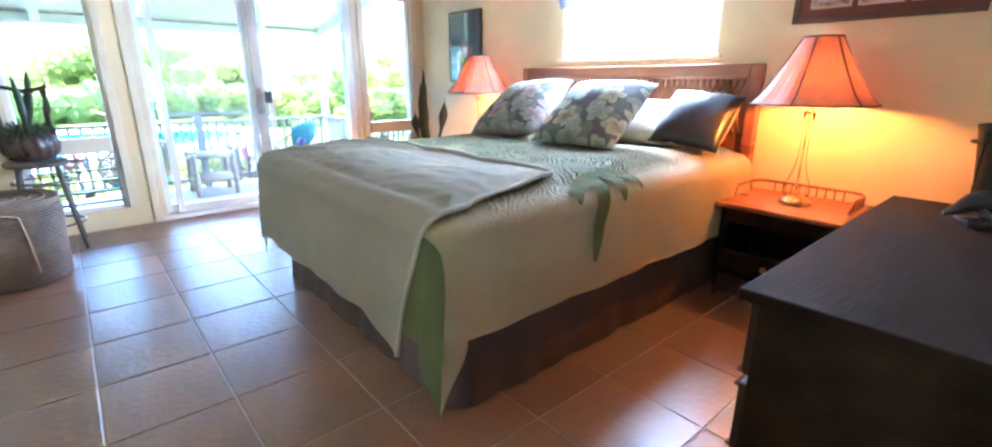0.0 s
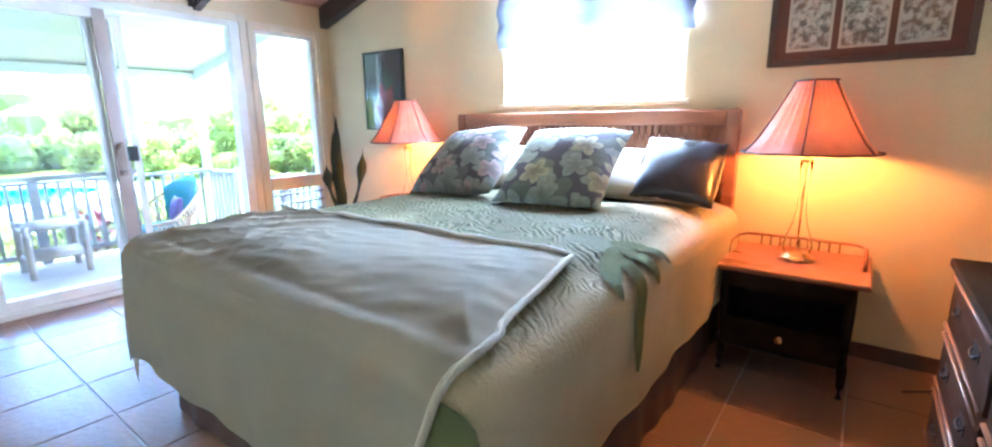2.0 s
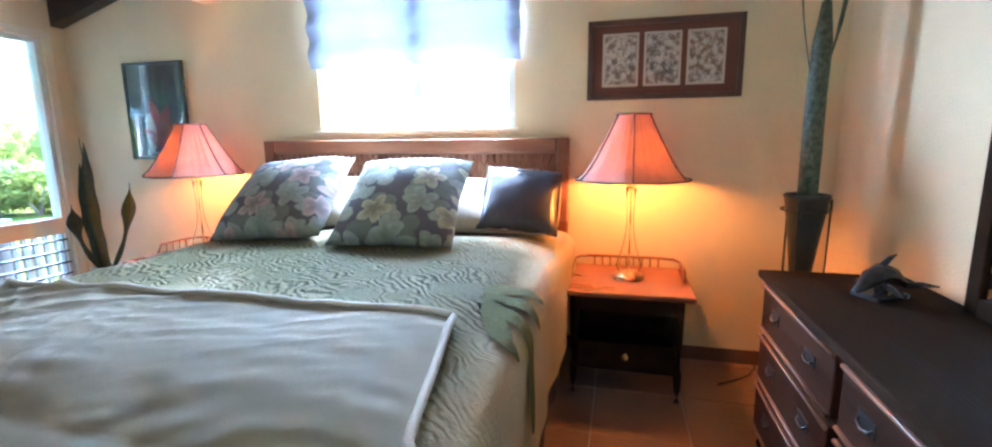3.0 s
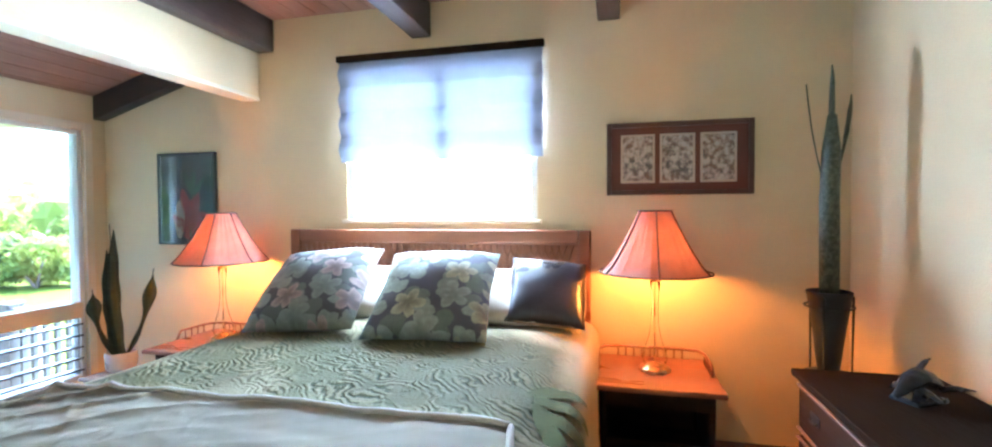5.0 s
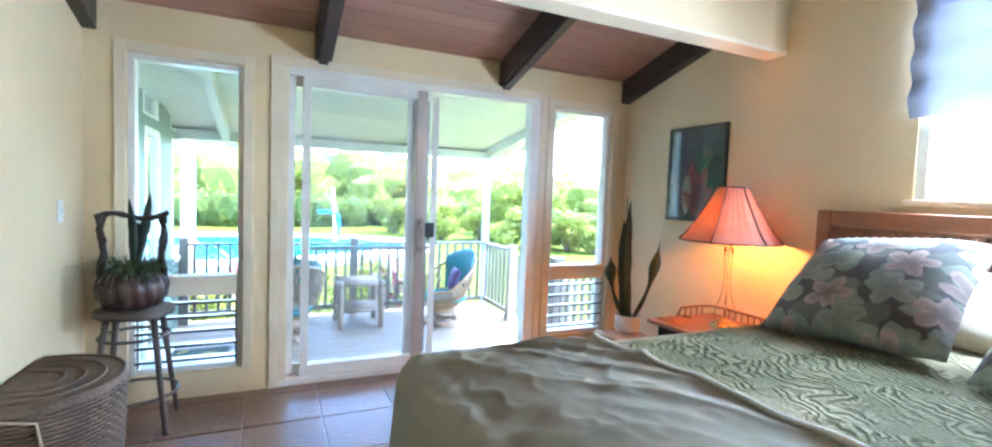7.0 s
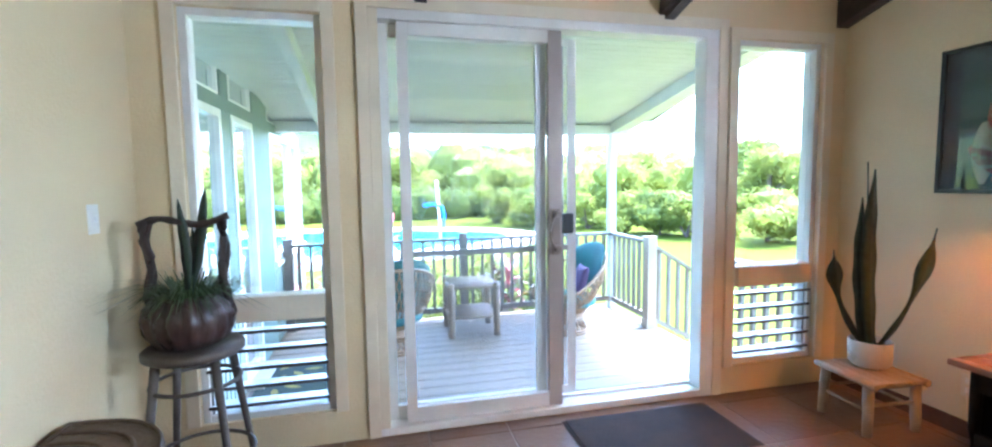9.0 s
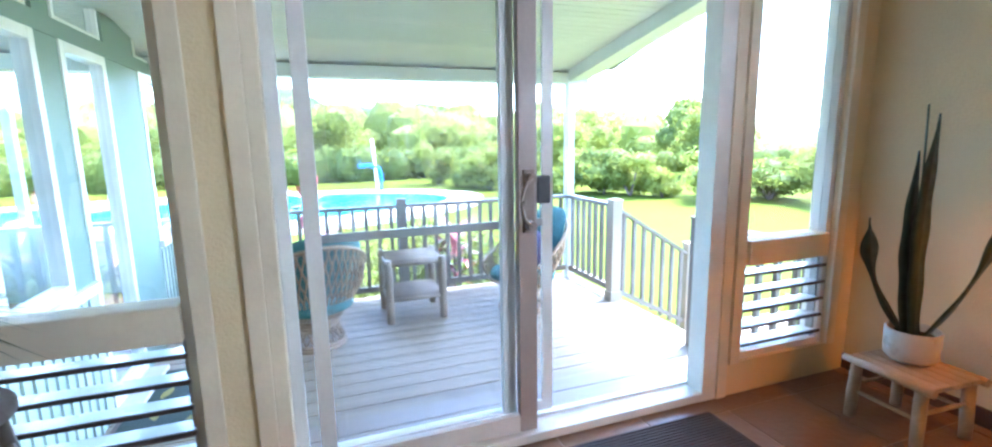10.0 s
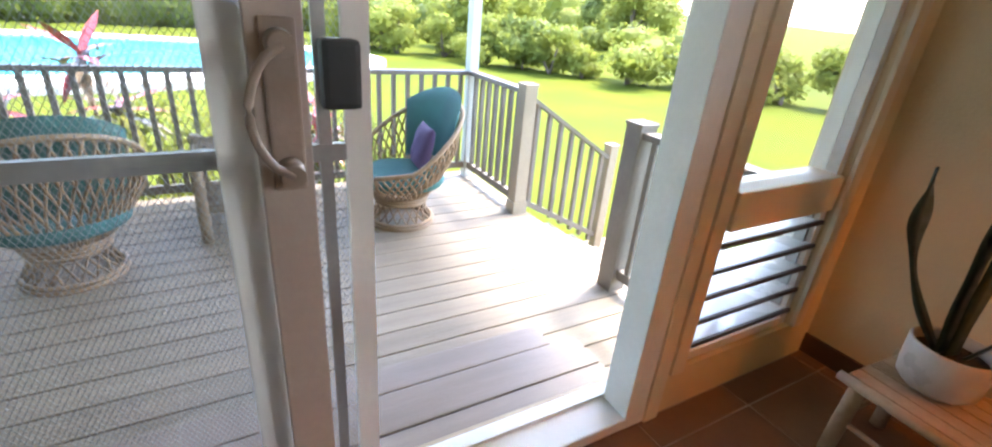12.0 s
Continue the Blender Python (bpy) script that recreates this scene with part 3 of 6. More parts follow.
# pull handle on the sliding stile
bm = bmesh.new()
box(bm, 2.165, 2.215, YD + 0.004, YD + 0.016, 0.93, 1.19, 0.005)
for z in (0.965, 1.155):
    rod(bm, (2.190, YD + 0.004, z), (2.190, YD - 0.035, z), 0.021, 0.018, 16)
tube(bm, [(2.190 - 0.052 * max(0.0, math.sin(math.pi * k / 12)) ** 0.6, YD - 0.030 - 0.012 * math.sin(math.pi * k / 12), 0.965 + 0.19 * k / 12) for k in range(13)], 0.007)
part("door_handle", bm, M_HANDLE, slide, "bowed taupe metal pull handle")
solid("sill", (SL[0], SL[1], YD - 0.012, YD + 0.16, 0.004, 0.045), M_WHITE, door, bevel=0.006)
solid("sill_strip", (SL[0] + 0.02, SL[1] - 0.02, YD + 0.160, YD + 0.182, -0.02, 0.034), M_BAMBOO, door, "raw tan timber strip", bevel=0.003)
solid("track", (SL[0] + 0.05, SL[1] - 0.05, YD + 0.10, YD + 0.115, 0.045, 0.058), M_WHITE, door)

# insect screen, slid behind the glass
scr = bmesh.new()
SX0, SX1, SY = 1.36, 2.355, YD + 0.125
for d in ((SX0, SX0 + 0.03, 0.06, 2.15), (SX1 - 0.05, SX1, 0.06, 2.15), (SX0 + 0.03, SX1 - 0.045, 2.11, 2.15), (SX0 + 0.03, SX1 - 0.045, 0.06, 0.11)):
    box(scr, d[0], d[1], SY, SY + 0.018, d[2], d[3], 0.003)
screen = part("screen_panel", scr, M_WHITE, door)
solid("push_bar", (SX0 + 0.03, SX1 - 0.05, SY + 0.001, SY + 0.016, 0.935, 0.968), M_ALU, screen, "grey metal push bar")
solid("spline_bar", (SX1 - 0.098, SX1 - 0.075, SY + 0.003, SY + 0.015, 0.11, 2.11), M_ALU, screen, "grey metal bar")
bm = bmesh.new()
W, H, slant, gap = SX1 - 0.045 - SX0 - 0.03, 2.0, 1.75, 0.0105
for sgn in (1, -1):
    reach = H / slant
    k = -reach
    while k < W + reach:
        a, b_ = k, k + sgn * reach
        t0, t1 = 0.0, 1.0
        if abs(b_ - a) > 1e-6:
            ts = sorted(((0 - a) / (b_ - a), (W - a) / (b_ - a)))
            t0, t1 = max(t0, ts[0]), min(t1, ts[1])
        if t1 - t0 > 0.004:
            q0 = (SX0 + 0.03 + a + (b_ - a) * t0, SY + 0.009, 0.11 + H * t0)
            q1 = (SX0 + 0.03 + a + (b_ - a) * t1, SY + 0.009, 0.11 + H * t1)
            rod(bm, q0, q1, 0.0006, seg=3, caps=False)
        k += gap
part("screen_mesh", bm, M_WIRE, screen, "fine grey insect mesh")
solid("latch", (SX1 - 0.092, SX1 - 0.022, SY - 0.030, SY + 0.022, 1.035, 1.155), M_BLACK, screen, "black plastic latch plate", bevel=0.012)

# window over the bed, half covered by a folded blind
wb = thing("window_3", "white-framed two-pane window over the bed headboard", "window", kind="structure")
y0, y1, z0, z1 = W_BED
bm = bmesh.new()
for d in ((y0, y0 + 0.05, z0, z1), (y1 - 0.05, y1, z0, z1), (y0 + 0.05, y1 - 0.05, z1 - 0.05, z1), (y0 + 0.05, y1 - 0.05, z0, z0 + 0.05), (2.85, 2.92, z0 + 0.05, z1 - 0.05)):
    box(bm, XR + 0.012, XR + 0.10, d[0], d[1], d[2], d[3], 0.004)
part("window_frame", bm, M_WHITE, wb)
for ya, yb in ((y0 + 0.05, 2.85), (2.92, y1 - 0.05)):
    p = solid("pane", (XR + 0.06, XR + 0.064, ya, yb, z0 + 0.05, z1 - 0.05), M_GLASS, wb)
    p.visible_shadow = False
solid("window_sill", (XR - 0.03, XR + 0.01, y0 - 0.03, y1 + 0.03, z0 - 0.03, z0 - 0.002), M_TRIM, wb, bevel=0.006)
bl = thing("window_blind", "grey-blue fabric roman blind gathered above the bed", "blind")
for k in range(4):
    bm = bmesh.new()
    zt = 2.58 - 0.178 * k
    grid_sheet(bm, 20, 6, lambda u, v: (XR - 0.012 - 0.035 * math.sin(math.pi * v) ** 2 - 0.003 * math.sin(u * 40 + k), y0 - 0.04 + (y1 - y0 + 0.08) * u, zt - 0.182 * v))
    part("blind_fold", bm, M_BLIND, bl)
solid("head_rail", (XR - 0.05, XR - 0.003, y0 - 0.05, y1 + 0.05, 2.58, 2.62), M_DWOOD, bl)

# ---- bed ----
BX0, BX1, BY0, BY1, BZ = 1.60, 3.99, 1.87, 3.83, 0.865
bed = thing("bed", "large bed with a cream palm-patterned quilt and brown skirt", "bed", (0, 0, 0))
solid("mattress", (BX0 + 0.06, BX1, BY0 + 0.06, BY1 - 0.06, 0.42, BZ - 0.030), M_CREAMP, bed, bevel=0.11)


def bed_skirt(run, n):
    """A softly pleated sheet that hangs round the bed's free sides along a line of plan points."""
    legs = [(Vector(a), Vector(b)) for a, b in zip(run, run[1:])]
    total = sum((b - a).length for a, b in legs)

    def fn(u, v):
        d = u * total
        for a, b in legs:
            if d <= (b - a).length or b is legs[-1][1]:
                break
            d -= (b - a).length
        t = (b - a).normalized()
        p = a + t * d
        s = u * total
        fold = 0.4 + 0.6 * abs(noise.noise((s * 1.7, 2.0, 0.0)))
        amp = v * (0.014 * math.sin(s * n + 2.0 * noise.noise((s * 2.2, 0, 0))) + 0.010 * math.sin(s * n * 2.3 + v * 1.4)) * fold + 0.03 * v
        return (p.x + t.y * amp, p.y - t.x * amp, 0.46 - 0.452 * v)
    bm = bmesh.new()
    grid_sheet(bm, 420, 10, fn)
    return part("bed_skirt", bm, M_SKIRT, bed)


FX, NY, FY = BX0 + 0.07, BY0 + 0.03, BY1 - 0.05
bed_skirt([(BX1 - 0.05, FY), (FX + 0.05, FY), (FX + 0.015, FY - 0.015), (FX, FY - 0.05), (FX, NY + 0.05), (FX + 0.015, NY + 0.015), (FX + 0.05, NY), (BX1 - 0.05, NY)], 13)


def drape(sx, sy, lift=0.0, folds=0.016):
    """Where a cloth lying on the bed comes to lie; sx, sy are measured on the flat cloth from the bed's foot corner."""
    L, W = BX1 - BX0, BY1 - BY0
    inset, rad = 0.045, 0.10
    a = max(0.0, inset - sx)
    bl_, br = max(0.0, inset - sy), max(0.0, sy - W + inset)
    b = max(bl_, br)
    side = -1 if bl_ > 0 else 1
    px, py = BX0 + min(max(sx, inset), L), BY0 + min(max(sy, inset), W - inset)
    r = math.hypot(a, b)
    puff = 0.010 * noise.noise((px * 3.1, py * 3.1, 0.0)) + 0.004 * noise.noise((px * 11, py * 11, 3.0))
    edge = min(px - BX0, py - BY0, BY1 - py)
    crown = -0.045 * max(0.0, 1 - (edge - inset) / 0.22) ** 2
    if r < 1e-6:
        return Vector((px, py, BZ + lift + puff + crown))
    dx, dy = -a / r, side * b / r
    th = min(r / rad, math.pi / 2)
    out, down = rad * math.sin(th), rad * (1 - math.cos(th))
    rest = max(0.0, r - rad * math.pi / 2)
    along = px * 1.0 + py * 1.0 + math.atan2(b, a + 1e-9) * 0.35
    wave = folds * min(1.0, rest / 0.35) * (math.sin(along * 9.0 + 0.8) + 0.6 * math.sin(along * 21.0) + 0.5 * noise.noise((along * 4, rest * 2, 1.0)))
    corner = 2 * a * b / (r * r)
    flare = 0.012 * min(1.0, rest / 0.3) + (0.10 if side < 0 else 0.02) * corner * min(1.0, rest / 0.4)
    out += wave + flare + 0.006 * lift / 0.01
    return Vector((px + dx * out, py + dy * out, BZ + lift - 0.045 - down - rest + puff * 0.3))


W_FLAT = BY1 - BY0
bm = bmesh.new()
L_FLAT = BX1 - BX0 - 0.03
grid_sheet(bm, 130, 150, lambda u, v: drape(-0.50 + (L_FLAT + 0.50) * u, -0.47 + (W_FLAT + 0.94) * v, 0.0, 0.007))
bmesh.ops.solidify(bm, geom=bm.faces[:], thickness=0.008)
part("bedspread", bm, M_QUILT, bed)

def cloth_leaf(pts, width, lift=0.012):
    """A flat leaf sewn on the spread along flat-cloth points."""
    bm = bmesh.new()
    n = 24
    rows = []
    for i in range(n + 1):
        q = i / n * (len(pts) - 1)
        k = min(int(q), len(pts) - 2)
        f = q - k
        x, y = pts[k][0] * (1 - f) + pts[k + 1][0] * f, pts[k][1] * (1 - f) + pts[k + 1][1] * f
        tx, ty = pts[k + 1][0] - pts[k][0], pts[k + 1][1] - pts[k][1]
        ln = math.hypot(tx, ty)
        w = width * math.sin(math.pi * (0.08 + 0.88 * i / n)) ** 0.7
        row = []
        for s_ in (-1, -0.5, 0, 0.5, 1):
            p_ = drape(x - ty / ln * w * s_, y + tx / ln * w * s_, 0.010, 0.016)
            row.append(bm.verts.new(p_))
        rows.append(row)
    for r0, r1 in zip(rows, rows[1:]):
        for k in range(4):
            bm.faces.new((r0[k], r0[k + 1], r1[k + 1], r1[k])).smooth = True
    return part("leaf_applique", bm, M_APPL, bed, "green leaf sewn on the spread")


cloth_leaf([(0.92, 0.10), (0.86, 0.02), (0.78, -0.18), (0.75, -0.34)], 0.042)
cloth_leaf([(0.94, 0.11), (0.80, 0.06), (0.69, 0.00), (0.66, -0.07)], 0.036)
cloth_leaf([(0.96, 0.12), (0.99, 0.03), (0.97, -0.10)], 0.042)
cloth_leaf([(0.99, 0.14), (1.10, 0.06), (1.13, -0.06)], 0.036)

# throw blanket over the foot
bm = bmesh.new()
TH0, TH1 = -0.555, 0.69


def throw_at(u, v):
    low = TH0 - 0.10 * max(0.0, 1 - v * 6)
    sx = low + (TH1 - 0.06 * v - low) * u
    edge = 0.02 + (0.13 * sx / 0.69 if sx > 0 else -0.23 * sx / 0.62)
    sy = edge + (W_FLAT + 0.22 - edge) * v
    p_ = drape(sx, sy, 0.020, 0.008)
    far = max(0.0, min(1.0, (v - 0.30) / 0.5))
    warp = 0.35 * noise.noise((sx * 1.6, sy * 1.3, 9.0))
    ridge = (1 - abs(math.sin(9.0 * sx + 15.0 * sy * (0.55 + 0.2 * sx) + 9 * warp))) ** 3
    small = (1 - abs(noise.noise((sx * 9 + sy * 4, sy * 11 - sx * 3, 5.0)))) ** 6
    crease = 0.008 * noise.noise((sx * 4, sy * 2.0, 7.0)) + 0.004 * noise.noise((sx * 19 + sy * 7, sy * 7.2 - sx * 4, 5.0)) + (0.003 + 0.024 * far) * ridge * (0.5 + noise.noise((sx * 3, sy * 3, 1.0))) + 0.007 * far * small
    return p_ + Vector((0, 0, crease if p_.z > 0.8 else 0))


grid_sheet(bm, 160, 230, throw_at)
bmesh.ops.solidify(bm, geom=bm.faces[:], thickness=0.007)
throw = tagged(part("throw_blanket", bm, M_THROW), "sage-grey fleece throw blanket spread over the foot of the bed", "blanket")
bm = bmesh.new()
tube(bm, [throw_at(1.0, k / 60) + Vector((0, 0, 0.006)) for k in range(61)], 0.011, 6)
part("hem", bm, M_THROWB, throw, "stitched grey hem")
bm = bmesh.new()
tube(bm, [throw_at(k / 60, 0.0) + Vector((0, -0.004, 0.004)) for k in range(61)], 0.011, 6)
part("hem", bm, M_THROWB, throw, "stitched grey hem")
# green corner of the spread's lining below the throw
bm = bmesh.new()
g = grid_sheet(bm, 14, 16, lambda u, v: drape(-0.09 - 0.42 * v, (0.20 + 0.66 * v ** 0.8) * u - 0.08 - 0.40 * v ** 0.7, 0.013, 0.007))
part("lining_corner", bm, M_GREEN, bed, "dark green folded-out lining")


# headboard
hb = thing("headboard", "brown wooden headboard with carved trellis panel behind pillows", "headboard")
for y in (BY0 + 0.0, BY1 + 0.13):
    solid("post", (4.035, 4.10, y, y + 0.075, 0, 1.38), M_NWOOD, hb, bevel=0.012)
solid("top_rail", (4.04, 4.095, BY0 + 0.075, BY1 + 0.13, 1.29, 1.38), M_NWOOD, hb, bevel=0.012)
solid("panel", (4.06, 4.085, BY0 + 0.075, BY1 + 0.13, 0.45, 1.29), M_NWOOD, hb)
for k in range(46):
    y = BY0 + 0.09 + k * 0.045
    for sg in (1, -1):
        yb = y + sg * 0.12
        if BY0 + 0.075 < yb < BY1 + 0.13:
            bm = bmesh.new()
            rod(bm, (4.055, y, 0.92), (4.055, yb, 1.28), 0.006, seg=5)
            part("trellis_bar", bm, M_NWOOD, hb)


# ---- pillows ----
def pillow(name, material, label, loc, size, rot, plump=0.13, spin=0.0):
    """A stuffed pillow, standing on its edge."""
    w, hgt = size
    bm = bmesh.new()
    n = 18
    for sgn in (1, -1):
        def fn(u, v, sgn=sgn):
            a, b = u * 2 - 1, v * 2 - 1
            k = max(0.0, (1 - a ** 2.0) * (1 - b ** 2.0)) ** 0.42
            pinch = 1 - 0.07 * (1 - abs(a)) * abs(b) ** 3 - 0.0
            pin2 = 1 - 0.07 * (1 - abs(b)) * abs(a) ** 3
            wr = 0.010 * noise.noise((a * 2.2 + loc[1], b * 2.2, sgn + loc[0]))
            return (a * w / 2 * pin2, b * hgt / 2 * pinch, sgn * (plump * k + wr * k))
        grid_sheet(bm, n, n, fn)
    bmesh.ops.remove_doubles(bm, verts=bm.verts, dist=0.0008)
    ob = part(name, bm, material)
    ob.matrix_world = pose(*loc, *rot) @ pose(0, 0, 0, 0, 0, spin)
    return tagged(ob, label, "pillow", "bed pillows")


pillow("pillow", M_FLORAL, "dark floral cotton pillow propped on the bed", (3.40, 3.39, 1.065), (0.64, 0.66), (145, 1, 90), 0.115, -6)
pillow("pillow", M_FLORAL2, "pale floral cotton pillow propped on the bed", (3.38, 2.66, 1.065), (0.64, 0.66), (145, -2, 92), 0.115, -4)
pillow("pillow", M_CREAMP, "plain cream linen pillow behind the floral ones", (3.74, 3.36, 1.00), (0.80, 0.48), (150, 0, 89), 0.09)
pillow("pillow", M_CREAMP, "plain cream linen pillow behind the floral ones", (3.72, 2.50, 1.00), (0.74, 0.48), (150, 0, 92), 0.09)
satin = pillow("pillow", M_SATIN, "dark satin pillow with bronze piping near the bed's edge", (3.70, 2.10, 1.04), (0.44, 0.46), (136, -5, 97), 0.08)
bm = bmesh.new()
tube(bm, [(0.22 * math.copysign(abs(math.cos(a)) ** 0.35, math.cos(a)) * 0.98, 0.23 * math.copysign(abs(math.sin(a)) ** 0.35, math.sin(a)) * 0.98, 0.0) for a in [2 * math.pi * (k + 0.5) / 48 for k in range(48)]], 0.008, 6, closed=True)
part("piping", bm, M_RATTAN, satin, "pale bronze piping")


# ---- nightstands ----
def nightstand(loc):
    ns = thing("nightstand", "red-brown wooden nightstand with spindle gallery and open base", "nightstand", loc, group="nightstands")
    w2, d2, top = 0.335, 0.30, 0.59
    solid("tabletop", (-d2, d2, -w2, w2, top - 0.028, top), M_NWOOD, ns, bevel=0.009)
    solid("apron", (-d2 + 0.06, d2 - 0.03, -w2 + 0.05, w2 - 0.05, top - 0.12, top - 0.028), M_DWOOD, ns)
    solid("lower_shelf", (-d2 + 0.06, d2 - 0.03, -w2 + 0.05, w2 - 0.05, 0.14, 0.165), M_DWOOD, ns, bevel=0.004)
    solid("drawer", (-d2 + 0.05, -d2 + 0.075, -w2 + 0.08, w2 - 0.08, 0.17, 0.30), M_DWOOD, ns, bevel=0.006)
    solid("back_panel", (d2 - 0.05, d2 - 0.035, -w2 + 0.06, w2 - 0.06, 0.165, top - 0.12), M_DWOOD, ns)
    for y in (-w2 + 0.05, w2 - 0.065):
        solid("side_panel", (-d2 + 0.10, d2 - 0.05, y, y + 0.015, 0.165, top - 0.12), M_DWOOD, ns)
    for x in (-d2 + 0.075, d2 - 0.05):
        for y in (-w2 + 0.065, w2 - 0.065):
            bm = bmesh.new()
            tube(bm, [(x + (0.0 if z > 0.12 else 0.02 * (-1 if x < 0 else 0)), y, z) for z in (0.0, 0.06, 0.14, 0.3, 0.45, top - 0.03)], [0.014, 0.016, 0.022, 0.019, 0.021, 0.022], 10)
            part("leg", bm, M_DWOOD, ns)
    # gallery rail with spindles round back and sides
    path = [(-0.02, -w2 + 0.03), (0.18, -w2 + 0.03), (0.25, -w2 + 0.06), (0.27, -w2 + 0.13), (0.27, w2 - 0.13), (0.25, w2 - 0.06), (0.18, w2 - 0.03), (-0.02, w2 - 0.03)]
    bm = bmesh.new()
    tube(bm, [(-0.05, path[0][1], top + 0.004)] + [(x, y, top + 0.062) for x, y in path] + [(-0.05, path[-1][1], top + 0.004)], 0.009, 8)
    part("gallery_rail", bm, M_NWOOD, ns)
    marks = [(0.27, -0.19 + k * 0.0475) for k in range(9)] + [(x, s * (w2 - 0.03)) for s in (1, -1) for x in (0.02, 0.075, 0.13, 0.185)]
    for x, y in marks:
        bm = bmesh.new()
        tube(bm, [(x, y, top), (x, y, top + 0.015), (x, y, top + 0.03), (x, y, top + 0.045), (x, y, top + 0.06)], [0.004, 0.006, 0.004, 0.006, 0.004], 6)
        part("spindle", bm, M_NWOOD, ns)
    bm = bmesh.new()
    rod(bm, (-d2 + 0.05, 0, 0.235), (-d2 + 0.028, 0, 0.235), 0.014, 0.018, 12)
    part("knob", bm, M_BRASS, ns, "small brass knob")
    return ns


ns_a = nightstand((3.80, 1.51, 0))
copy_thing(ns_a, pose(3.80, 4.46, 0))


# ---- table lamps ----
def table_lamp(loc):
    lamp = thing("table_lamp", "lit table lamp, glass base and pleated rose shade", "lamp", loc, group="bedside lamps")
    bm = bmesh.new()
    lathe(bm, [(0.0, 0.0), (0.085, 0.0), (0.088, 0.008), (0.082, 0.020), (0.066, 0.026), (0.060, 0.036), (0.02, 0.042)], cap0=False)
    part("foot", bm, M_BRASS, lamp, "round brass foot")
    bm = bmesh.new()
    lathe(bm, [(0.058, 0.040), (0.070, 0.07), (0.060, 0.12), (0.036, 0.19), (0.023, 0.27), (0.020, 0.36), (0.024, 0.44), (0.030, 0.505), (0.030, 0.512), (0.026, 0.512), (0.020, 0.44), (0.016, 0.36), (0.019, 0.27), (0.032, 0.19), (0.056, 0.12), (0.066, 0.07), (0.054, 0.044)], cap0=False, cap1=False)
    part("glass_body", bm, M_LGLASS, lamp, "clear glass bottle body")
    bm = bmesh.new()
    rod(bm, (0, 0, 0.04), (0, 0, 0.60), 0.0038, seg=8)
    lathe(bm, [(0.030, 0.512), (0.032, 0.522), (0.014, 0.530), (0.014, 0.575)], cap0=False)
    part("stem", bm, M_BRASS, lamp, "brass rod and collar")
    # flared shade, pleats between ribs
    n, sides = 96, 6
    bm = bmesh.new()
    rings = []
    for i in range(13):
        q = i / 12
        z = 0.565 + 0.345 * q
        rad = 0.305 - 0.215 * (q ** 0.80)
        ring = []
        for k in range(n):
            a = 2 * math.pi * k / n
            ph = (k / n * sides) % 1.0
            sag = 1 - 0.055 * math.sin(math.pi * ph) ** 2 * (1 - q * 0.3)
            pl = 0.0022 * math.sin(k * 2.1)
            ring.append(bm.verts.new(((rad * sag + pl) * math.cos(a), (rad * sag + pl) * math.sin(a), z - 0.012 * math.sin(math.pi * ph) ** 2 * (1 - q))))
        rings.append(ring)
    for r0, r1 in zip(rings, rings[1:]):
        for k in range(n):
            bm.faces.new((r0[k], r0[(k + 1) % n], r1[(k + 1) % n], r1[k])).smooth = True
    shade = part("shade", bm, M_SHADE, lamp, "pleated rose fabric shade")
    for k in range(sides):
        a = 2 * math.pi * k / sides
        bm = bmesh.new()
        tube(bm, [((0.309 - 0.215 * (q ** 0.80)) * math.cos(a), (0.309 - 0.215 * (q ** 0.80)) * math.sin(a), 0.565 + 0.345 * q) for q in [i / 8 for i in range(9)]], 0.0045, 6)
        part("rib", bm, M_SKIRT, shade, "dark braid rib")
    for rad, z in ((0.307, 0.563), (0.092, 0.911)):
        bm = bmesh.new()
        tube(bm, [(rad * math.cos(2 * math.pi * k / 48), rad * math.sin(2 * math.pi * k / 48), z) for k in range(48)], 0.005, 6, closed=True)
        part("trim_ring", bm, M_SKIRT, shade, "dark braid trim")
    bm = bmesh.new()
    lathe(bm, [(0.012, 0.60), (0.03, 0.64), (0.033, 0.675), (0.02, 0.705), (0.0, 0.712)], seg=16, cap1=False)
    part("bulb", bm, M_BULB, lamp, "glowing frosted bulb")
    return lamp


lamp_a = table_lamp((3.82, 1.50, 0.59))
lamp_b = copy_thing(lamp_a, pose(3.86, 4.47, 0.59, 0, 0, 20))


# ---- dresser ----
ds = thing("dresser", "dark brown wooden dresser with three rows of drawers", "dresser")
DX0, DX1, DY0, DY1, DT = 1.83, 3.27, 0.43, 0.955, 0.81
solid("top", (DX0 - 0.02, DX1 + 0.02, DY0, DY1 + 0.015, DT - 0.03, DT), M_DWOOD, ds, bevel=0.006)
solid("carcass", (DX0, DX1, DY0 + 0.005, DY1 - 0.03, 0.09, DT - 0.03), M_DWOOD, ds)
solid("plinth", (DX0 + 0.03, DX1 - 0.03, DY0 + 0.02, DY1 - 0.05, 0.03, 0.09), M_DWOOD, ds)
for x in (DX0 + 0.03, DX1 - 0.03):
    for y in (DY0 + 0.04, DY1 - 0.05):
        bm = bmesh.new()
        lathe(bm, [(0.02, 0.0), (0.03, 0.02), (0.022, 0.05), (0.032, 0.09)], x, y, 14)
        part("foot", bm, M_DWOOD, ds)
cols = [(DX0 + 0.03, 2.47), (2.52, DX1 - 0.03)]
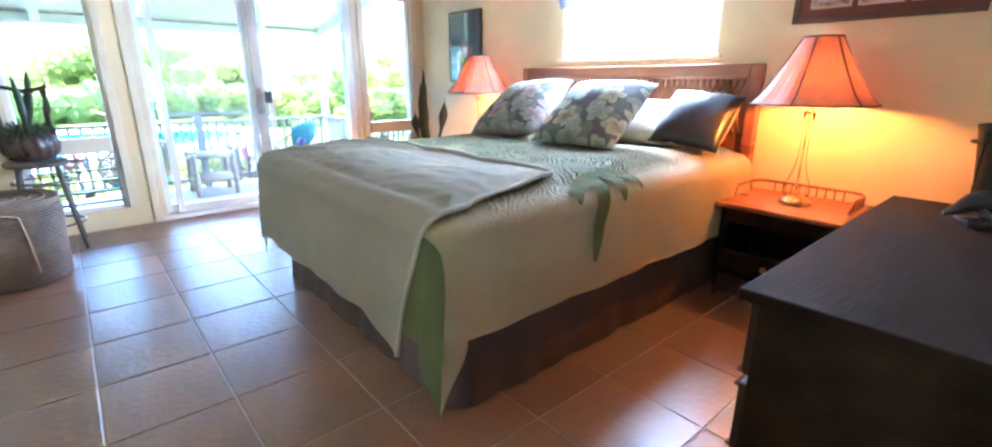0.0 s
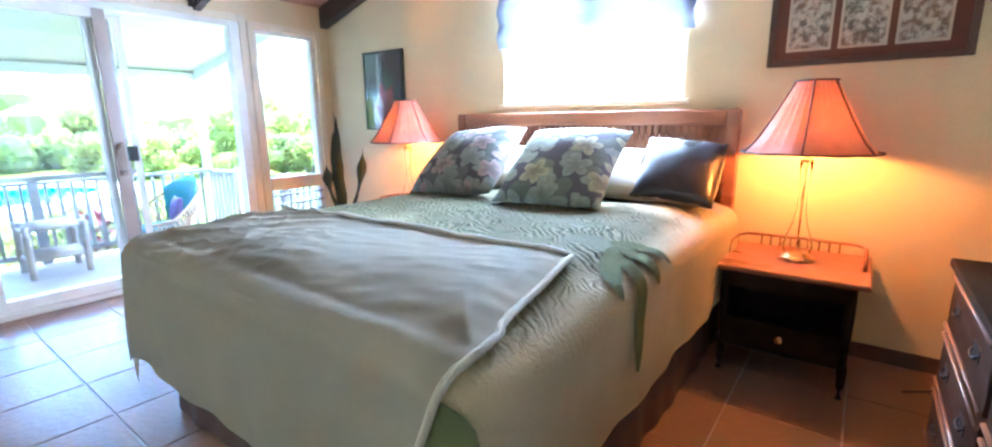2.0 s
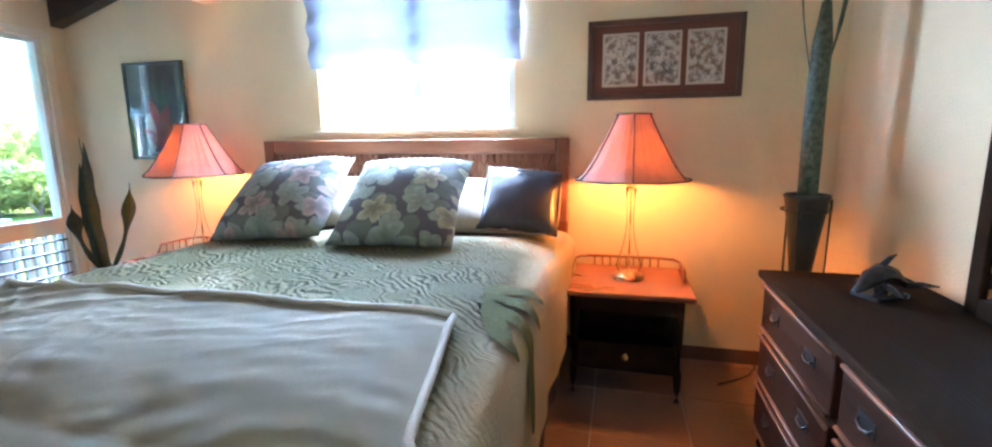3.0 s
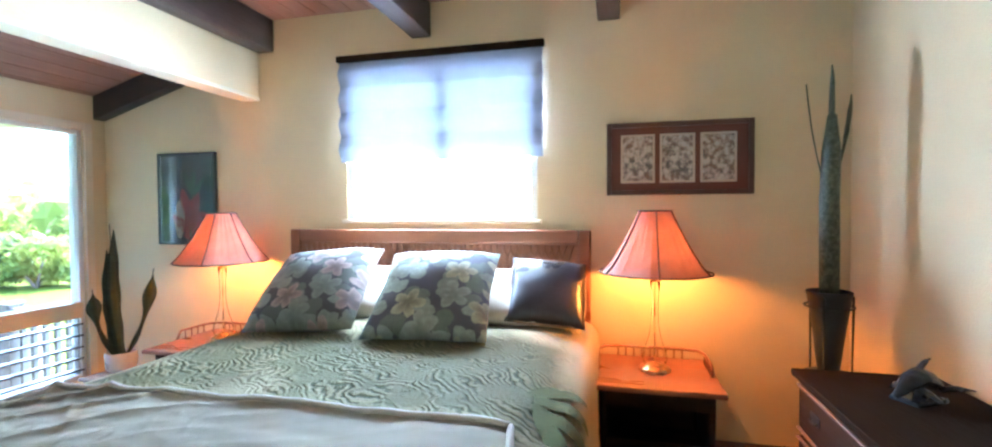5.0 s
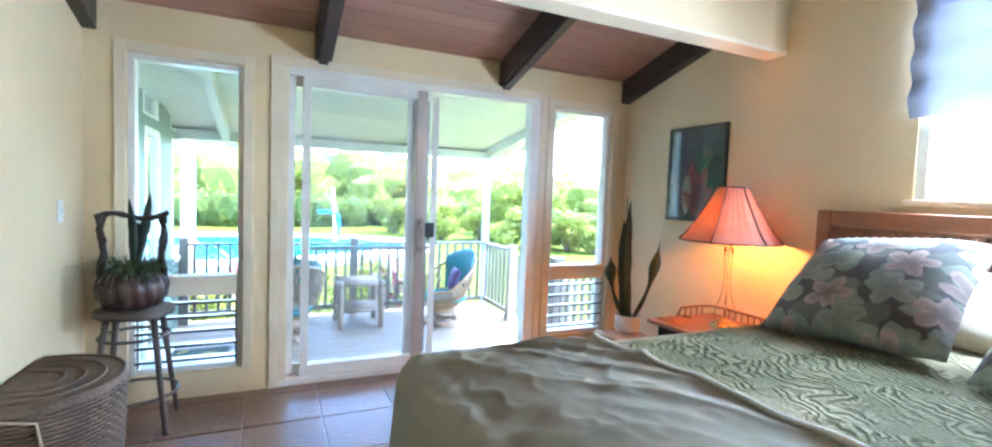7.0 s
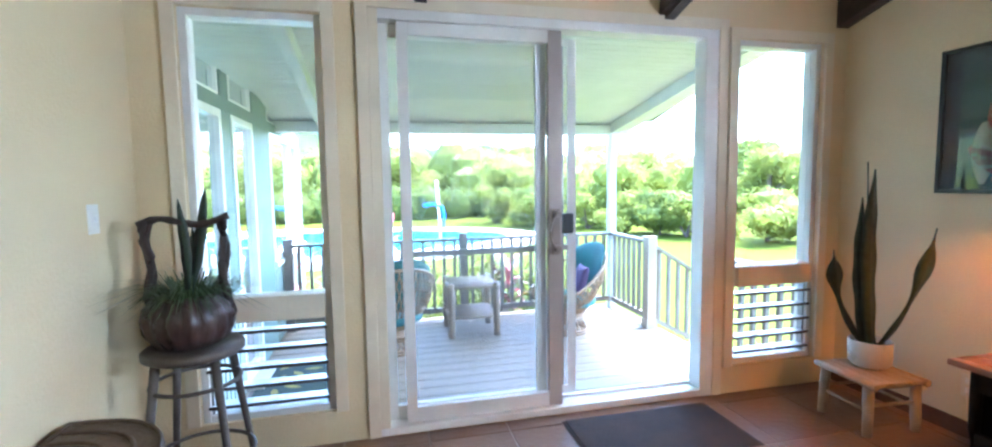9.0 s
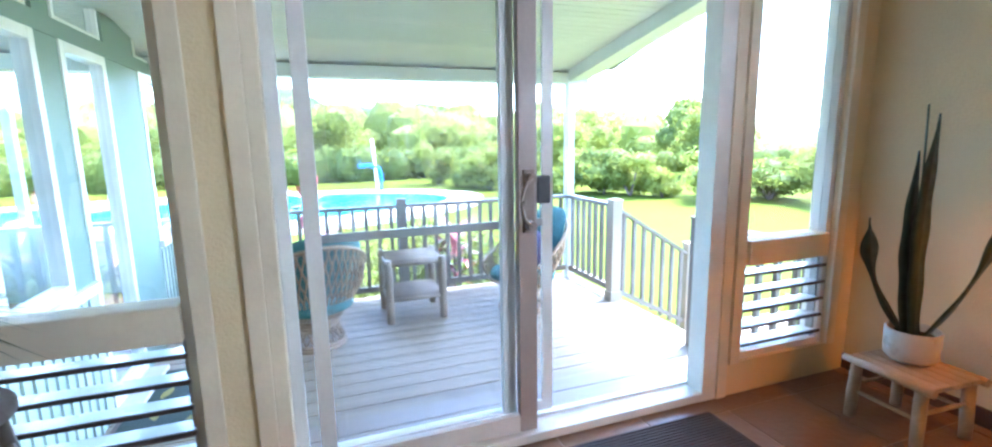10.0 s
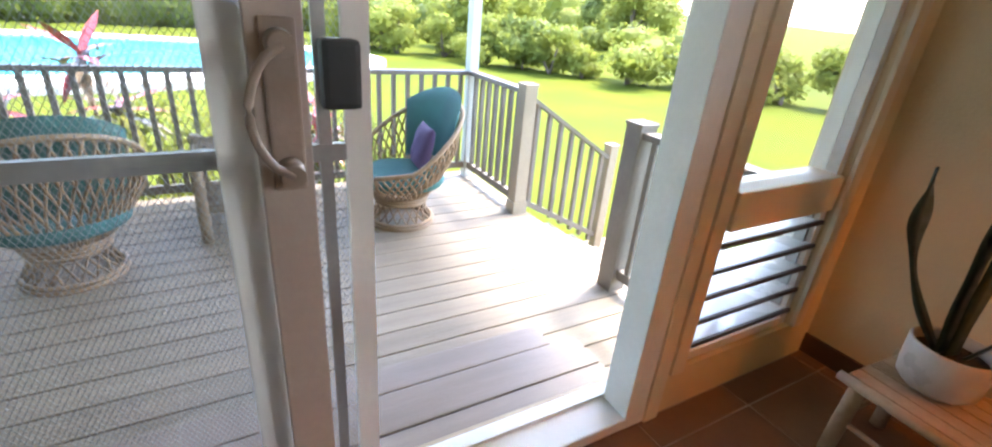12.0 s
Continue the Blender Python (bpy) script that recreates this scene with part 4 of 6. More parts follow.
for c0, c1 in cols:
    for r in range(3):
        z0 = 0.115 + r * 0.225
        d = solid("drawer", (c0, c1, DY1 - 0.03, DY1, z0, z0 + 0.20), M_DRAWER, ds, bevel=0.008)
        for zz in (z0 + 0.192, z0 + 0.008):
            bm = bmesh.new()
            rod(bm, (c0 + 0.004, DY1 + 0.003, zz), (c1 - 0.004, DY1 + 0.003, zz), 0.0075, seg=8)
            part("moulding", bm, M_EDGE, d, "lighter brown half-round moulding")
        for q in (0.25, 0.75):
            xm = c0 + (c1 - c0) * q
            bm = bmesh.new()
            tube(bm, [(xm - 0.035, DY1, z0 + 0.112), (xm - 0.03, DY1 + 0.010, z0 + 0.10), (xm, DY1 + 0.013, z0 + 0.094), (xm + 0.03, DY1 + 0.010, z0 + 0.10), (xm + 0.035, DY1, z0 + 0.112)], 0.004, 8)
            box(bm, xm - 0.045, xm + 0.045, DY1, DY1 + 0.003, z0 + 0.09, z0 + 0.13, 0.001)
            part("handle", bm, M_BLACK, d, "dark metal bail handle")

mr = thing("mirror", "large dark-framed mirror standing on the dresser", "mirror")
MX0, MX1, MZ0, MZ1 = 1.55, 2.86, DT + 0.002, 2.02
for dd in ((MX0, MX0 + 0.06, MZ0, MZ1), (MX1 - 0.06, MX1, MZ0, MZ1), (MX0 + 0.06, MX1 - 0.06, MZ1 - 0.06, MZ1), (MX0 + 0.06, MX1 - 0.06, MZ0, MZ0 + 0.06)):
    solid("frame_bar", (dd[0], dd[1], 0.44, 0.475, dd[2], dd[3]), M_DWOOD, mr, bevel=0.006)
solid("mirror_glass", (MX0 + 0.055, MX1 - 0.055, 0.445, 0.462, MZ0 + 0.055, MZ1 - 0.055), M_MIRROR, mr, "silvered glass")

# dolphin figure
bm = bmesh.new()
ctr = [(-0.14, 0, 0.030), (-0.10, 0, 0.045), (-0.05, 0, 0.075), (0.0, 0, 0.088), (0.05, 0, 0.075), (0.09, 0, 0.045), (0.12, 0, 0.030)]
tube(bm, ctr, [0.008, 0.016, 0.030, 0.037, 0.031, 0.018, 0.007], 12)
for pts in (((0.0, 0, 0.115), (-0.06, 0, 0.15), (-0.045, 0, 0.10)), ((0.04, 0.03, 0.06), (0.01, 0.09, 0.02), (-0.005, 0.03, 0.06)), ((0.04, -0.03, 0.06), (0.01, -0.09, 0.02), (-0.005, -0.03, 0.06)), ((-0.12, 0, 0.03), (-0.20, 0.06, 0.035), (-0.17, 0, 0.04)), ((-0.12, 0, 0.03), (-0.20, -0.06, 0.035), (-0.17, 0, 0.04))):
    tube(bm, [Vector(pts[0]), (Vector(pts[0]) + Vector(pts[1])) / 2 + Vector((0, 0, 0.006)), Vector(pts[1])], [0.012, 0.010, 0.003], 6)
box(bm, -0.08, 0.07, -0.05, 0.05, 0.0, 0.018, 0.006)
rod(bm, (-0.01, 0, 0.018), (0.0, 0, 0.06), 0.02, 0.02, 8)
dol = part("dolphin_figurine", bm, M_STONE)
dol.matrix_world = pose(2.97, 0.66, DT, 0, 0, 120)
tagged(dol, "dark polished stone dolphin figurine on the dresser", "figurine")

# tall vase on a wire stand with a long snake plant
vs_ = thing("floor_vase", "tall black tapered vase on a thin metal stand", "vase", (3.62, 0.70, 0))
bm = bmesh.new()
lathe(bm, [(0.045, 0.70), (0.055, 0.78), (0.075, 0.95), (0.094, 1.08), (0.100, 1.10), (0.092, 1.105), (0.082, 1.06), (0.06, 0.90)], cap1=False)
part("vessel", bm, M_BLACK, vs_)
bm = bmesh.new()
lathe(bm, [(0.0, 1.06), (0.082, 1.062)], seg=20, cap0=False, cap1=False)
part("soil", bm, M_SOIL, vs_)
for k in range(3):
    a = 0.5 + 2 * math.pi * k / 3
    bm = bmesh.new()
    tube(bm, [(0.16 * math.cos(a), 0.16 * math.sin(a), 0.0), (0.10 * math.cos(a), 0.10 * math.sin(a), 0.5), (0.105 * math.cos(a), 0.105 * math.sin(a), 1.08)], 0.006, 6)
    part("stand_leg", bm, M_BLACK, vs_)
for z, r in ((0.69, 0.103), (1.03, 0.104)):
    bm = bmesh.new()
    tube(bm, [(r * math.cos(2 * math.pi * k / 24), r * math.sin(2 * math.pi * k / 24), z) for k in range(24)], 0.005, 5, closed=True)
    part("stand_ring", bm, M_BLACK, vs_)
bm = bmesh.new()
lathe(bm, [(0.0, 0.688), (0.10, 0.688), (0.10, 0.700), (0.0, 0.700)], seg=20, cap0=False, cap1=False)
part("stand_plate", bm, M_BLACK, vs_)


def blade(bm, p0, p1, width, bend=(0, 0, 0), n=12, thick=0.006, root=0.55, twist=0.0, spade=False):
    """A stiff tapering leaf with a shallow channel."""
    p0, p1, bend = Vector(p0), Vector(p1), Vector(bend)
    d = (p1 - p0).normalized()
    side = d.cross(Vector((0.3, 1, 0.1))).normalized()
    rows = []
    for i in range(n + 1):
        q = i / n
        c = p0.lerp(p1, q) + bend * math.sin(math.pi * q)
        w = width * max(0.03, root * (1 - q) + (1.25 - root) * math.sin(math.pi * q ** 1.5) ** 0.8) * (1 + 0.10 * math.sin(q * 23 + width * 900))
        if spade:
            w = width * max(0.03, (0.30 + 0.16 * math.sin(q * 7.0) ** 2) * (1 - q ** 6) + 0.85 * math.exp(-((q - 0.76) / 0.13) ** 2)) * min(1.0, (1 - q) * 7 + 0.02)
        s = side.copy()
        s.rotate(Matrix.Rotation(twist * q, 3, d))
        nrm = d.cross(s).normalized()
        rows.append([bm.verts.new(c - s * w), bm.verts.new(c - nrm * thick), bm.verts.new(c + s * w), bm.verts.new(c + nrm * thick * 0.2)])
    for r0, r1 in zip(rows, rows[1:]):
        for k in range(4):
            bm.faces.new((r0[k], r0[(k + 1) % 4], r1[(k + 1) % 4], r1[k])).smooth = True


pl = thing("snake_plant", "tall dried mottled snake plant stalk in the black vase", "plant", (3.62, 0.70, 1.062))
bm = bmesh.new()
tube(bm, [(0, 0, 0), (0.004, 0, 0.25), (0, 0.004, 0.5), (-0.006, 0, 0.72), (-0.01, 0, 0.9)], [0.044, 0.046, 0.045, 0.042, 0.02], 10)
part("stalk", bm, M_MOTTLE, pl, "mottled grey-green stalk")
for p1, w, tw in (((-0.01, 0.0, 1.14), 0.056, 0.3), ((0.02, 0.10, 1.06), 0.026, -0.2), ((-0.03, -0.075, 0.99), 0.030, 0.5)):
    bm = bmesh.new()
    blade(bm, (0, p1[1] * 0.3, 0.58), p1, w, (0, p1[1] * 0.10, 0), twist=tw)
    part("leaf", bm, M_MOTTLE, pl)

# ---- pictures ----
pc = thing("framed_print", "brown-framed triptych of three grey engravings on brown mat", "picture")
PY0, PY1, PZ0, PZ1 = 0.915, 1.772, 1.60, 2.052
for dd in ((PY0, PY0 + 0.03, PZ0, PZ1), (PY1 - 0.03, PY1, PZ0, PZ1), (PY0 + 0.03, PY1 - 0.03, PZ0, PZ0 + 0.03), (PY0 + 0.03, PY1 - 0.03, PZ1 - 0.03, PZ1)):
    solid("frame_bar", (4.098, 4.127, *dd), M_FRAME, pc, bevel=0.005)
solid("mat_board", (4.112, 4.122, PY0 + 0.03, PY1 - 0.03, PZ0 + 0.03, PZ1 - 0.03), M_MATB, pc, "red-brown mat board")
for k in range(3):
    ya = PY0 + 0.095 + k * 0.235
    pp = solid("print", (4.108, 4.111, ya, ya + 0.205, PZ0 + 0.075, PZ1 - 0.075), M_PAPER, pc, "pale paper border")
    solid("engraving", (4.105, 4.1075, ya + 0.013, ya + 0.192, PZ0 + 0.088, PZ1 - 0.088), M_PRINT, pp, "busy grey engraving")

pf = thing("flower_painting", "dark painting of a red flower in black frame", "picture")
FY0, FY1, FZ0, FZ1 = 4.748, 5.303, 1.25, 1.98
for dd in ((FY0, FY0 + 0.022, FZ0, FZ1), (FY1 - 0.022, FY1, FZ0, FZ1), (FY0 + 0.022, FY1 - 0.022, FZ0, FZ0 + 0.022), (FY0 + 0.022, FY1 - 0.022, FZ1 - 0.022, FZ1)):
    solid("frame_bar", (4.098, 4.127, *dd), M_BLACK, pf, bevel=0.004)
solid("canvas", (4.112, 4.122, FY0 + 0.022, FY1 - 0.022, FZ0 + 0.022, FZ1 - 0.022), M_CANVAS, pf, "dark teal canvas")


def painted_petal(cy, cz, ln, wd, ang, material, name):
    bm = bmesh.new()
    n = 10
    rows = []
    for i in range(n + 1):
        q = i / n
        w = wd * math.sin(math.pi * (0.05 + 0.9 * q)) ** 0.8
        y, z = cy + ln * q * math.cos(ang), cz + ln * q * math.sin(ang)
        rows.append((bm.verts.new((4.1105, y - w * math.sin(ang), z + w * math.cos(ang))), bm.verts.new((4.1105, y + w * math.sin(ang), z - w * math.cos(ang)))))
    for r0, r1 in zip(rows, rows[1:]):
        bm.faces.new((r0[0], r0[1], r1[1], r1[0]))
    return part(name, bm, material, pf)


for cy, cz, ln, wd, an in ((5.02, 1.38, 0.30, 0.055, 1.9), (5.00, 1.38, 0.32, 0.05, 1.35), (5.05, 1.36, 0.24, 0.055, 2.5), (4.99, 1.34, 0.22, 0.045, 0.7), (5.06, 1.32, 0.18, 0.04, 3.0)):
    painted_petal(cy, cz, ln, wd, an, M_RED, "petal")
for cy, cz, ln, wd, an in ((4.97, 1.62, 0.24, 0.02, 1.2), (4.98, 1.62, 0.24, 0.022, 1.7), (4.99, 1.60, 0.22, 0.02, 2.2), (5.0, 1.27, 0.12, 0.01, 1.6)):
    painted_petal(cy, cz, ln, wd, an, M_LEAFP, "painted_leaf")
painted_petal(5.10, 1.30, 0.30, 0.05, 1.57, M_PAPER, "pale_patch")
p = solid("picture_glass", (4.100, 4.103, FY0 + 0.02, FY1 - 0.02, FZ0 + 0.02, FZ1 - 0.02), M_GLASS, pf)
p.visible_shadow = False

# ---- small wall things ----
sw = thing("light_switch", "white toggle light switch plate on the wall", "light switch", (XL, 5.51, 1.22))
solid("plate", (0.0, 0.006, -0.036, 0.036, -0.058, 0.058), M_WHITE, sw, bevel=0.002)
solid("toggle", (0.006, 0.020, -0.006, 0.006, -0.012, 0.012), M_WHITE, sw, bevel=0.002)
ou = thing("wall_outlet", "cream double power outlet low on the wall", "outlet", (XR, 5.10, 0.27))
solid("plate", (-0.006, 0.0, -0.036, 0.036, -0.058, 0.058), M_TRIM, ou, bevel=0.002)
for z in (-0.025, 0.025):
    solid("socket", (-0.009, -0.006, -0.016, 0.016, z - 0.015, z + 0.015), M_WHITE, ou)
bm = bmesh.new()
tube(bm, [(4.115, 5.10, 0.24), (4.10, 5.09, 0.14), (4.10, 5.06, 0.03), (4.06, 5.0, 0.006), (4.05, 4.86, 0.006)], 0.003, 6)
tagged(part("lamp_cord", bm, M_TRIM), "thin pale lamp cord hanging from the outlet", "cord")
bm = bmesh.new()
tube(bm, [(3.80, 0.99, 0.006), (3.88, 0.88, 0.006), (3.95, 0.80, 0.008), (4.03, 0.75, 0.02), (4.105, 0.74, 0.10)], 0.004, 6)
tagged(part("lamp_cord", bm, M_BLACK), "thin black lamp cord trailing over the floor tiles", "cord")

# dark base tiles along the walls
for nm, dd in (("baseboard_east", (XR - 0.012, XR, YB, YD, 0.0, 0.085)), ("baseboard_south", (1.26, XR - 0.012, YB, YB + 0.012, 0.0, 0.085)), ("baseboard_west", (XL, XL + 0.012, YB, YD, 0.0, 0.085))):
    structure(nm, dd, M_BASE, "dark brown tile baseboard", "baseboard")
# cream casings of the openings
for nm, (x0, x1), z1 in (("trim_door", SL, 2.21), ("trim_window_left", WL, 2.17), ("trim_window_right", WR, 2.17)):
    bm = bmesh.new()
    z0 = 0.0 if nm == "trim_door" else 0.17
    box(bm, x0 - 0.06, x0, YD - 0.018, YD, z0, z1 + 0.06, 0.004)
    box(bm, x1, x1 + 0.06, YD - 0.018, YD, z0, z1 + 0.06, 0.004)
    box(bm, x0, x1, YD - 0.018, YD, z1, z1 + 0.06, 0.004)
    tagged(part(nm, bm, M_TRIM), "cream painted casing round the opening", "trim", kind="structure")

# ---- stool with a potted basket ----
st = thing("stool", "round bentwood stool, dark grey-brown, by the window", "stool", (0.46, 5.53, 0))
bm = bmesh.new()
lathe(bm, [(0.0, 0.645), (0.175, 0.645), (0.19, 0.655), (0.19, 0.675), (0.18, 0.685), (0.0, 0.682)], cap0=False, cap1=False, seg=40)
part("seat", bm, M_STOOL, st)
for k in range(4):
    a = math.pi / 4 + k * math.pi / 2
    bm = bmesh.new()
    tube(bm, [(0.245 * math.cos(a), 0.245 * math.sin(a), 0.0), (0.20 * math.cos(a), 0.20 * math.sin(a), 0.3), (0.15 * math.cos(a), 0.15 * math.sin(a), 0.645)], [0.012, 0.015, 0.018], 10)
    part("leg", bm, M_STOOL, st)
for r, z in ((0.165, 0.53), (0.205, 0.20)):
    bm = bmesh.new()
    tube(bm, [(r * math.cos(2 * math.pi * k / 36), r * math.sin(2 * math.pi * k / 36), z) for k in range(36)], 0.009, 8, closed=True)
    part("hoop", bm, M_STOOL, st)

pb = thing("planter", "brown glazed spiral-ribbed pot with a twisted vine handle", "planter", (0.45, 5.53, 0.685))
bm = bmesh.new()
prof = [(0.085, 0.0), (0.13, 0.02), (0.16, 0.07), (0.168, 0.12), (0.155, 0.17), (0.125, 0.205), (0.13, 0.22), (0.115, 0.215), (0.11, 0.18)]
rings = []
for i, (r, z) in enumerate(prof):
    ring = []
    for k in range(64):
        a = 2 * math.pi * k / 64
        rr = r * (1 + 0.05 * math.sin(16 * a + i * 0.9) * (1 if 0 < i < 6 else 0))
        ring.append(bm.verts.new((rr * math.cos(a), rr * math.sin(a), z)))
    rings.append(ring)
for r0, r1 in zip(rings, rings[1:]):
    for k in range(64):
        bm.faces.new((r0[k], r0[(k + 1) % 64], r1[(k + 1) % 64], r1[k])).smooth = True
bm.faces.new(rings[0][::-1])
part("pot", bm, M_POT, pb)
bm = bmesh.new()
lathe(bm, [(0.0, 0.19), (0.112, 0.188)], seg=24, cap0=False, cap1=False)
part("soil", bm, M_SOIL, pb)
rng = random.Random(4)
for s in (-1, 1):
    for off in (0.0, 0.018):
        bm = bmesh.new()
        tube(bm, [(s * (0.14 + 0.01 * math.sin(q * 9 + off * 90)), off + 0.012 * math.cos(q * 11), 0.14 + 0.38 * q) for q in [i / 10 for i in range(11)]], [0.014 + 0.004 * rng.random() for _ in range(11)], 7)
        part("handle_upright", bm, M_TWIG, pb, "twisted dark vine")
bm = bmesh.new()
tube(bm, [(-0.17 + 0.34 * q, 0.01 * math.sin(q * 12), 0.505 + 0.018 * math.sin(q * 7) + 0.02 * q) for q in [i / 14 for i in range(15)]], [0.012 + 0.007 * rng.random() for _ in range(15)], 7)
part("handle_top", bm, M_TWIG, pb, "gnarled dark branch")

pg = thing("potted_plant", "wispy grass and two snake plant leaves in the pot", "plant", (0.45, 5.53, 0.685 + 0.188))
for p1, w in (((0.08, 0.02, 0.46), 0.028), ((-0.01, -0.02, 0.42), 0.026), ((0.02, 0.03, 0.30), 0.022)):
    bm = bmesh.new()
    blade(bm, (0.0, 0.0, 0.0), p1, w, (0.01, 0.0, 0))
    part("leaf", bm, M_SNAKE, pg)
bm = bmesh.new()
for k in range(420):
    a, r = rng.uniform(0, 2 * math.pi), 0.10 * math.sqrt(rng.random())
    ln, up = rng.uniform(0.09, 0.21) + (0.10 if k % 5 == 0 else 0.0), rng.uniform(0.03, 0.13)
    p0 = Vector((r * math.cos(a), r * math.sin(a), 0))
    tip = p0 + Vector((ln * math.cos(a), ln * math.sin(a), up - 0.10 * rng.random()))
    mid = p0.lerp(tip, 0.5) + Vector((0, 0, 0.05))
    sd = Vector((-math.sin(a), math.cos(a), 0)) * 0.0025
    v = [bm.verts.new(q) for q in (p0 - sd, p0 + sd, mid + sd, mid - sd, tip)]
    bm.faces.new((v[0], v[1], v[2], v[3]))
    bm.faces.new((v[3], v[2], v[4]))
tagged(part("grass_tuft", bm, M_TUFT, pg, "wispy fine green grass"), kind="stuff")

# ---- wicker hamper ----
hm = thing("hamper", "half-round brown wicker hamper with lid against the wall", "hamper", (XL + 0.03, 4.88, 0))


def hamper_ring(z, grow=0.0, n=40):
    pts = [(0.0, -0.33 - grow, z)]
    for k in range(n + 1):
        a = -math.pi / 2 + math.pi * k / n
        pts.append(((0.36 + grow) * max(0.0, math.cos(a)) ** 0.75 + 0.02, (0.33 + grow) * math.sin(a), z))
    pts.append((0.0, 0.33 + grow, z))
    return pts


for k in range(26):
    bm = bmesh.new()
    pts = [Vector(p_) * 1.0 for p_ in hamper_ring(0.02 + k * 0.0185)]
    taper = 0.93 + 0.07 * k / 25
    pts = [Vector((p_.x * taper + (0.008 * (-1) ** (i + k) if 1 < i < len(pts) - 2 else 0), p_.y * taper, p_.z)) for i, p_ in enumerate(pts)]
    tube(bm, pts, 0.0098, 5, closed=True)
    part("wicker_strand", bm, M_WICKER, hm)
bm = bmesh.new()
ring = hamper_ring(0.0, -0.018)
lo = [bm.verts.new((p_[0] * 0.93, p_[1] * 0.93, 0.004)) for p_ in ring]
hi = [bm.verts.new((p_[0], p_[1], 0.50)) for p_ in ring]
for k in range(len(ring)):
    bm.faces.new((lo[k], lo[(k + 1) % len(ring)], hi[(k + 1) % len(ring)], hi[k]))
bm.faces.new(lo[::-1])
part("basket_wall", bm, M_WICKER, hm)
bm = bmesh.new()
lo = [bm.verts.new((p_[0], p_[1], 0.503)) for p_ in hamper_ring(0.0, 0.012)]
hi = [bm.verts.new((p_[0], p_[1], 0.528)) for p_ in hamper_ring(0.0, 0.006)]
for k in range(len(lo)):
    bm.faces.new((lo[k], lo[(k + 1) % len(lo)], hi[(k + 1) % len(lo)], hi[k]))
bm.faces.new(lo[::-1])
bm.faces.new(hi)
lid = part("lid", bm, M_WICKER, hm)
for g_ in (0.0, -0.07, -0.14, -0.21):
    bm = bmesh.new()
    tube(bm, hamper_ring(0.531, g_), 0.008, 5, closed=True)
    part("lid_strand", bm, M_WICKER, lid)
bm = bmesh.new()
tube(bm, [(0.02, -0.345, 0.515), (0.10, -0.355, 0.50), (0.19, -0.325, 0.47), (0.21, -0.31, 0.30), (0.22, -0.30, 0.10)], 0.006, 6)
part("strap", bm, M_BAMBOO, hm, "pale rope strap")

# ---- bamboo stand with white pot ----
bs = thing("plant_stand", "small pale wooden stool with round legs under the plant pot", "plant stand", (3.81, 5.365, 0), -4)
for k in range(5):
    x = -0.112 + k * 0.056
    solid("seat_board", (x - 0.0265, x + 0.0265, -0.175, 0.175, 0.266, 0.289), M_BAMBOO, bs, bevel=0.005)
for x in (-0.155, 0.155):
    bm = bmesh.new()
    rod(bm, (x, -0.19, 0.275), (x, 0.19, 0.275), 0.018, 0.016, seg=10)
    part("edge_pole", bm, M_BAMBOO, bs)
for y in (-0.135, 0.135):
    bm = bmesh.new()
    rod(bm, (-0.15, y, 0.254), (0.15, y, 0.254), 0.014, seg=10)
    part("bearer", bm, M_BAMBOO, bs)
for x in (-0.14, 0.14):
    for y in (-0.135, 0.135):
        bm = bmesh.new()
        tube(bm, [(x * 1.06, y * 1.06, 0), (x * 1.03, y * 1.03, 0.12), (x, y, 0.262)], [0.023, 0.025, 0.024], 10)
        part("leg", bm, M_BAMBOO, bs)
    bm = bmesh.new()
    rod(bm, (x * 1.03, -0.135, 0.13), (x * 1.03, 0.135, 0.13), 0.009, seg=8)
    part("stretcher", bm, M_BAMBOO, bs)
for y in (-0.135, 0.135):
    bm = bmesh.new()
    rod(bm, (-0.14, y * 1.03, 0.16), (0.14, y * 1.03, 0.16), 0.009, seg=8)
    part("stretcher", bm, M_BAMBOO, bs)
wp = thing("flower_pot", "off-white ceramic pot on three small feet", "pot", (3.85, 5.40, 0.290))
bm = bmesh.new()
lathe(bm, [(0.0, 0.012), (0.080, 0.012), (0.098, 0.03), (0.102, 0.07), (0.104, 0.150), (0.099, 0.156), (0.093, 0.150), (0.092, 0.120)], cap0=False, cap1=False)
part("vessel", bm, M_CERAMIC, wp)
bm = bmesh.new()
lathe(bm, [(0.0, 0.122), (0.094, 0.120)], seg=24, cap0=False, cap1=False)
part("soil", bm, M_SOIL, wp)
for k in range(3):
    a = 2.2 + 2 * math.pi * k / 3
    bm = bmesh.new()
    lathe(bm, [(0.010, 0.0), (0.014, 0.014)], 0.06 * math.cos(a), 0.06 * math.sin(a), 10)
    part("foot", bm, M_CERAMIC, wp)
sp = thing("snake_plant", "snake plant with five long dark green leaves", "plant", (3.85, 5.40, 0.412))
for p0, p1, w, bd in (((0.0, 0.0, 0), (-0.06, -0.03, 0.97), 0.052, (-0.02, 0.01, 0)), ((-0.02, 0.02, 0), (-0.075, 0.02, 0.82), 0.046, (-0.015, 0.01, 0)), ((-0.02, 0.01, 0.2), (-0.05, 0.02, 1.01), 0.005, (0, 0, 0)), ((-0.03, 0.02, 0), (-0.05, 0.20, 0.51), 0.049, (-0.01, 0.05, -0.02)), ((0.02, -0.03, 0), (0.06, -0.26, 0.67), 0.048, (0.02, -0.01, -0.05))):
    bm = bmesh.new()
    blade(bm, p0, p1, w, bd, 20, 0.008, 0.62, 0.3, w < 0.05 and abs(p1[1]) > 0.1)
    part("leaf", bm, M_SNAKE, sp)

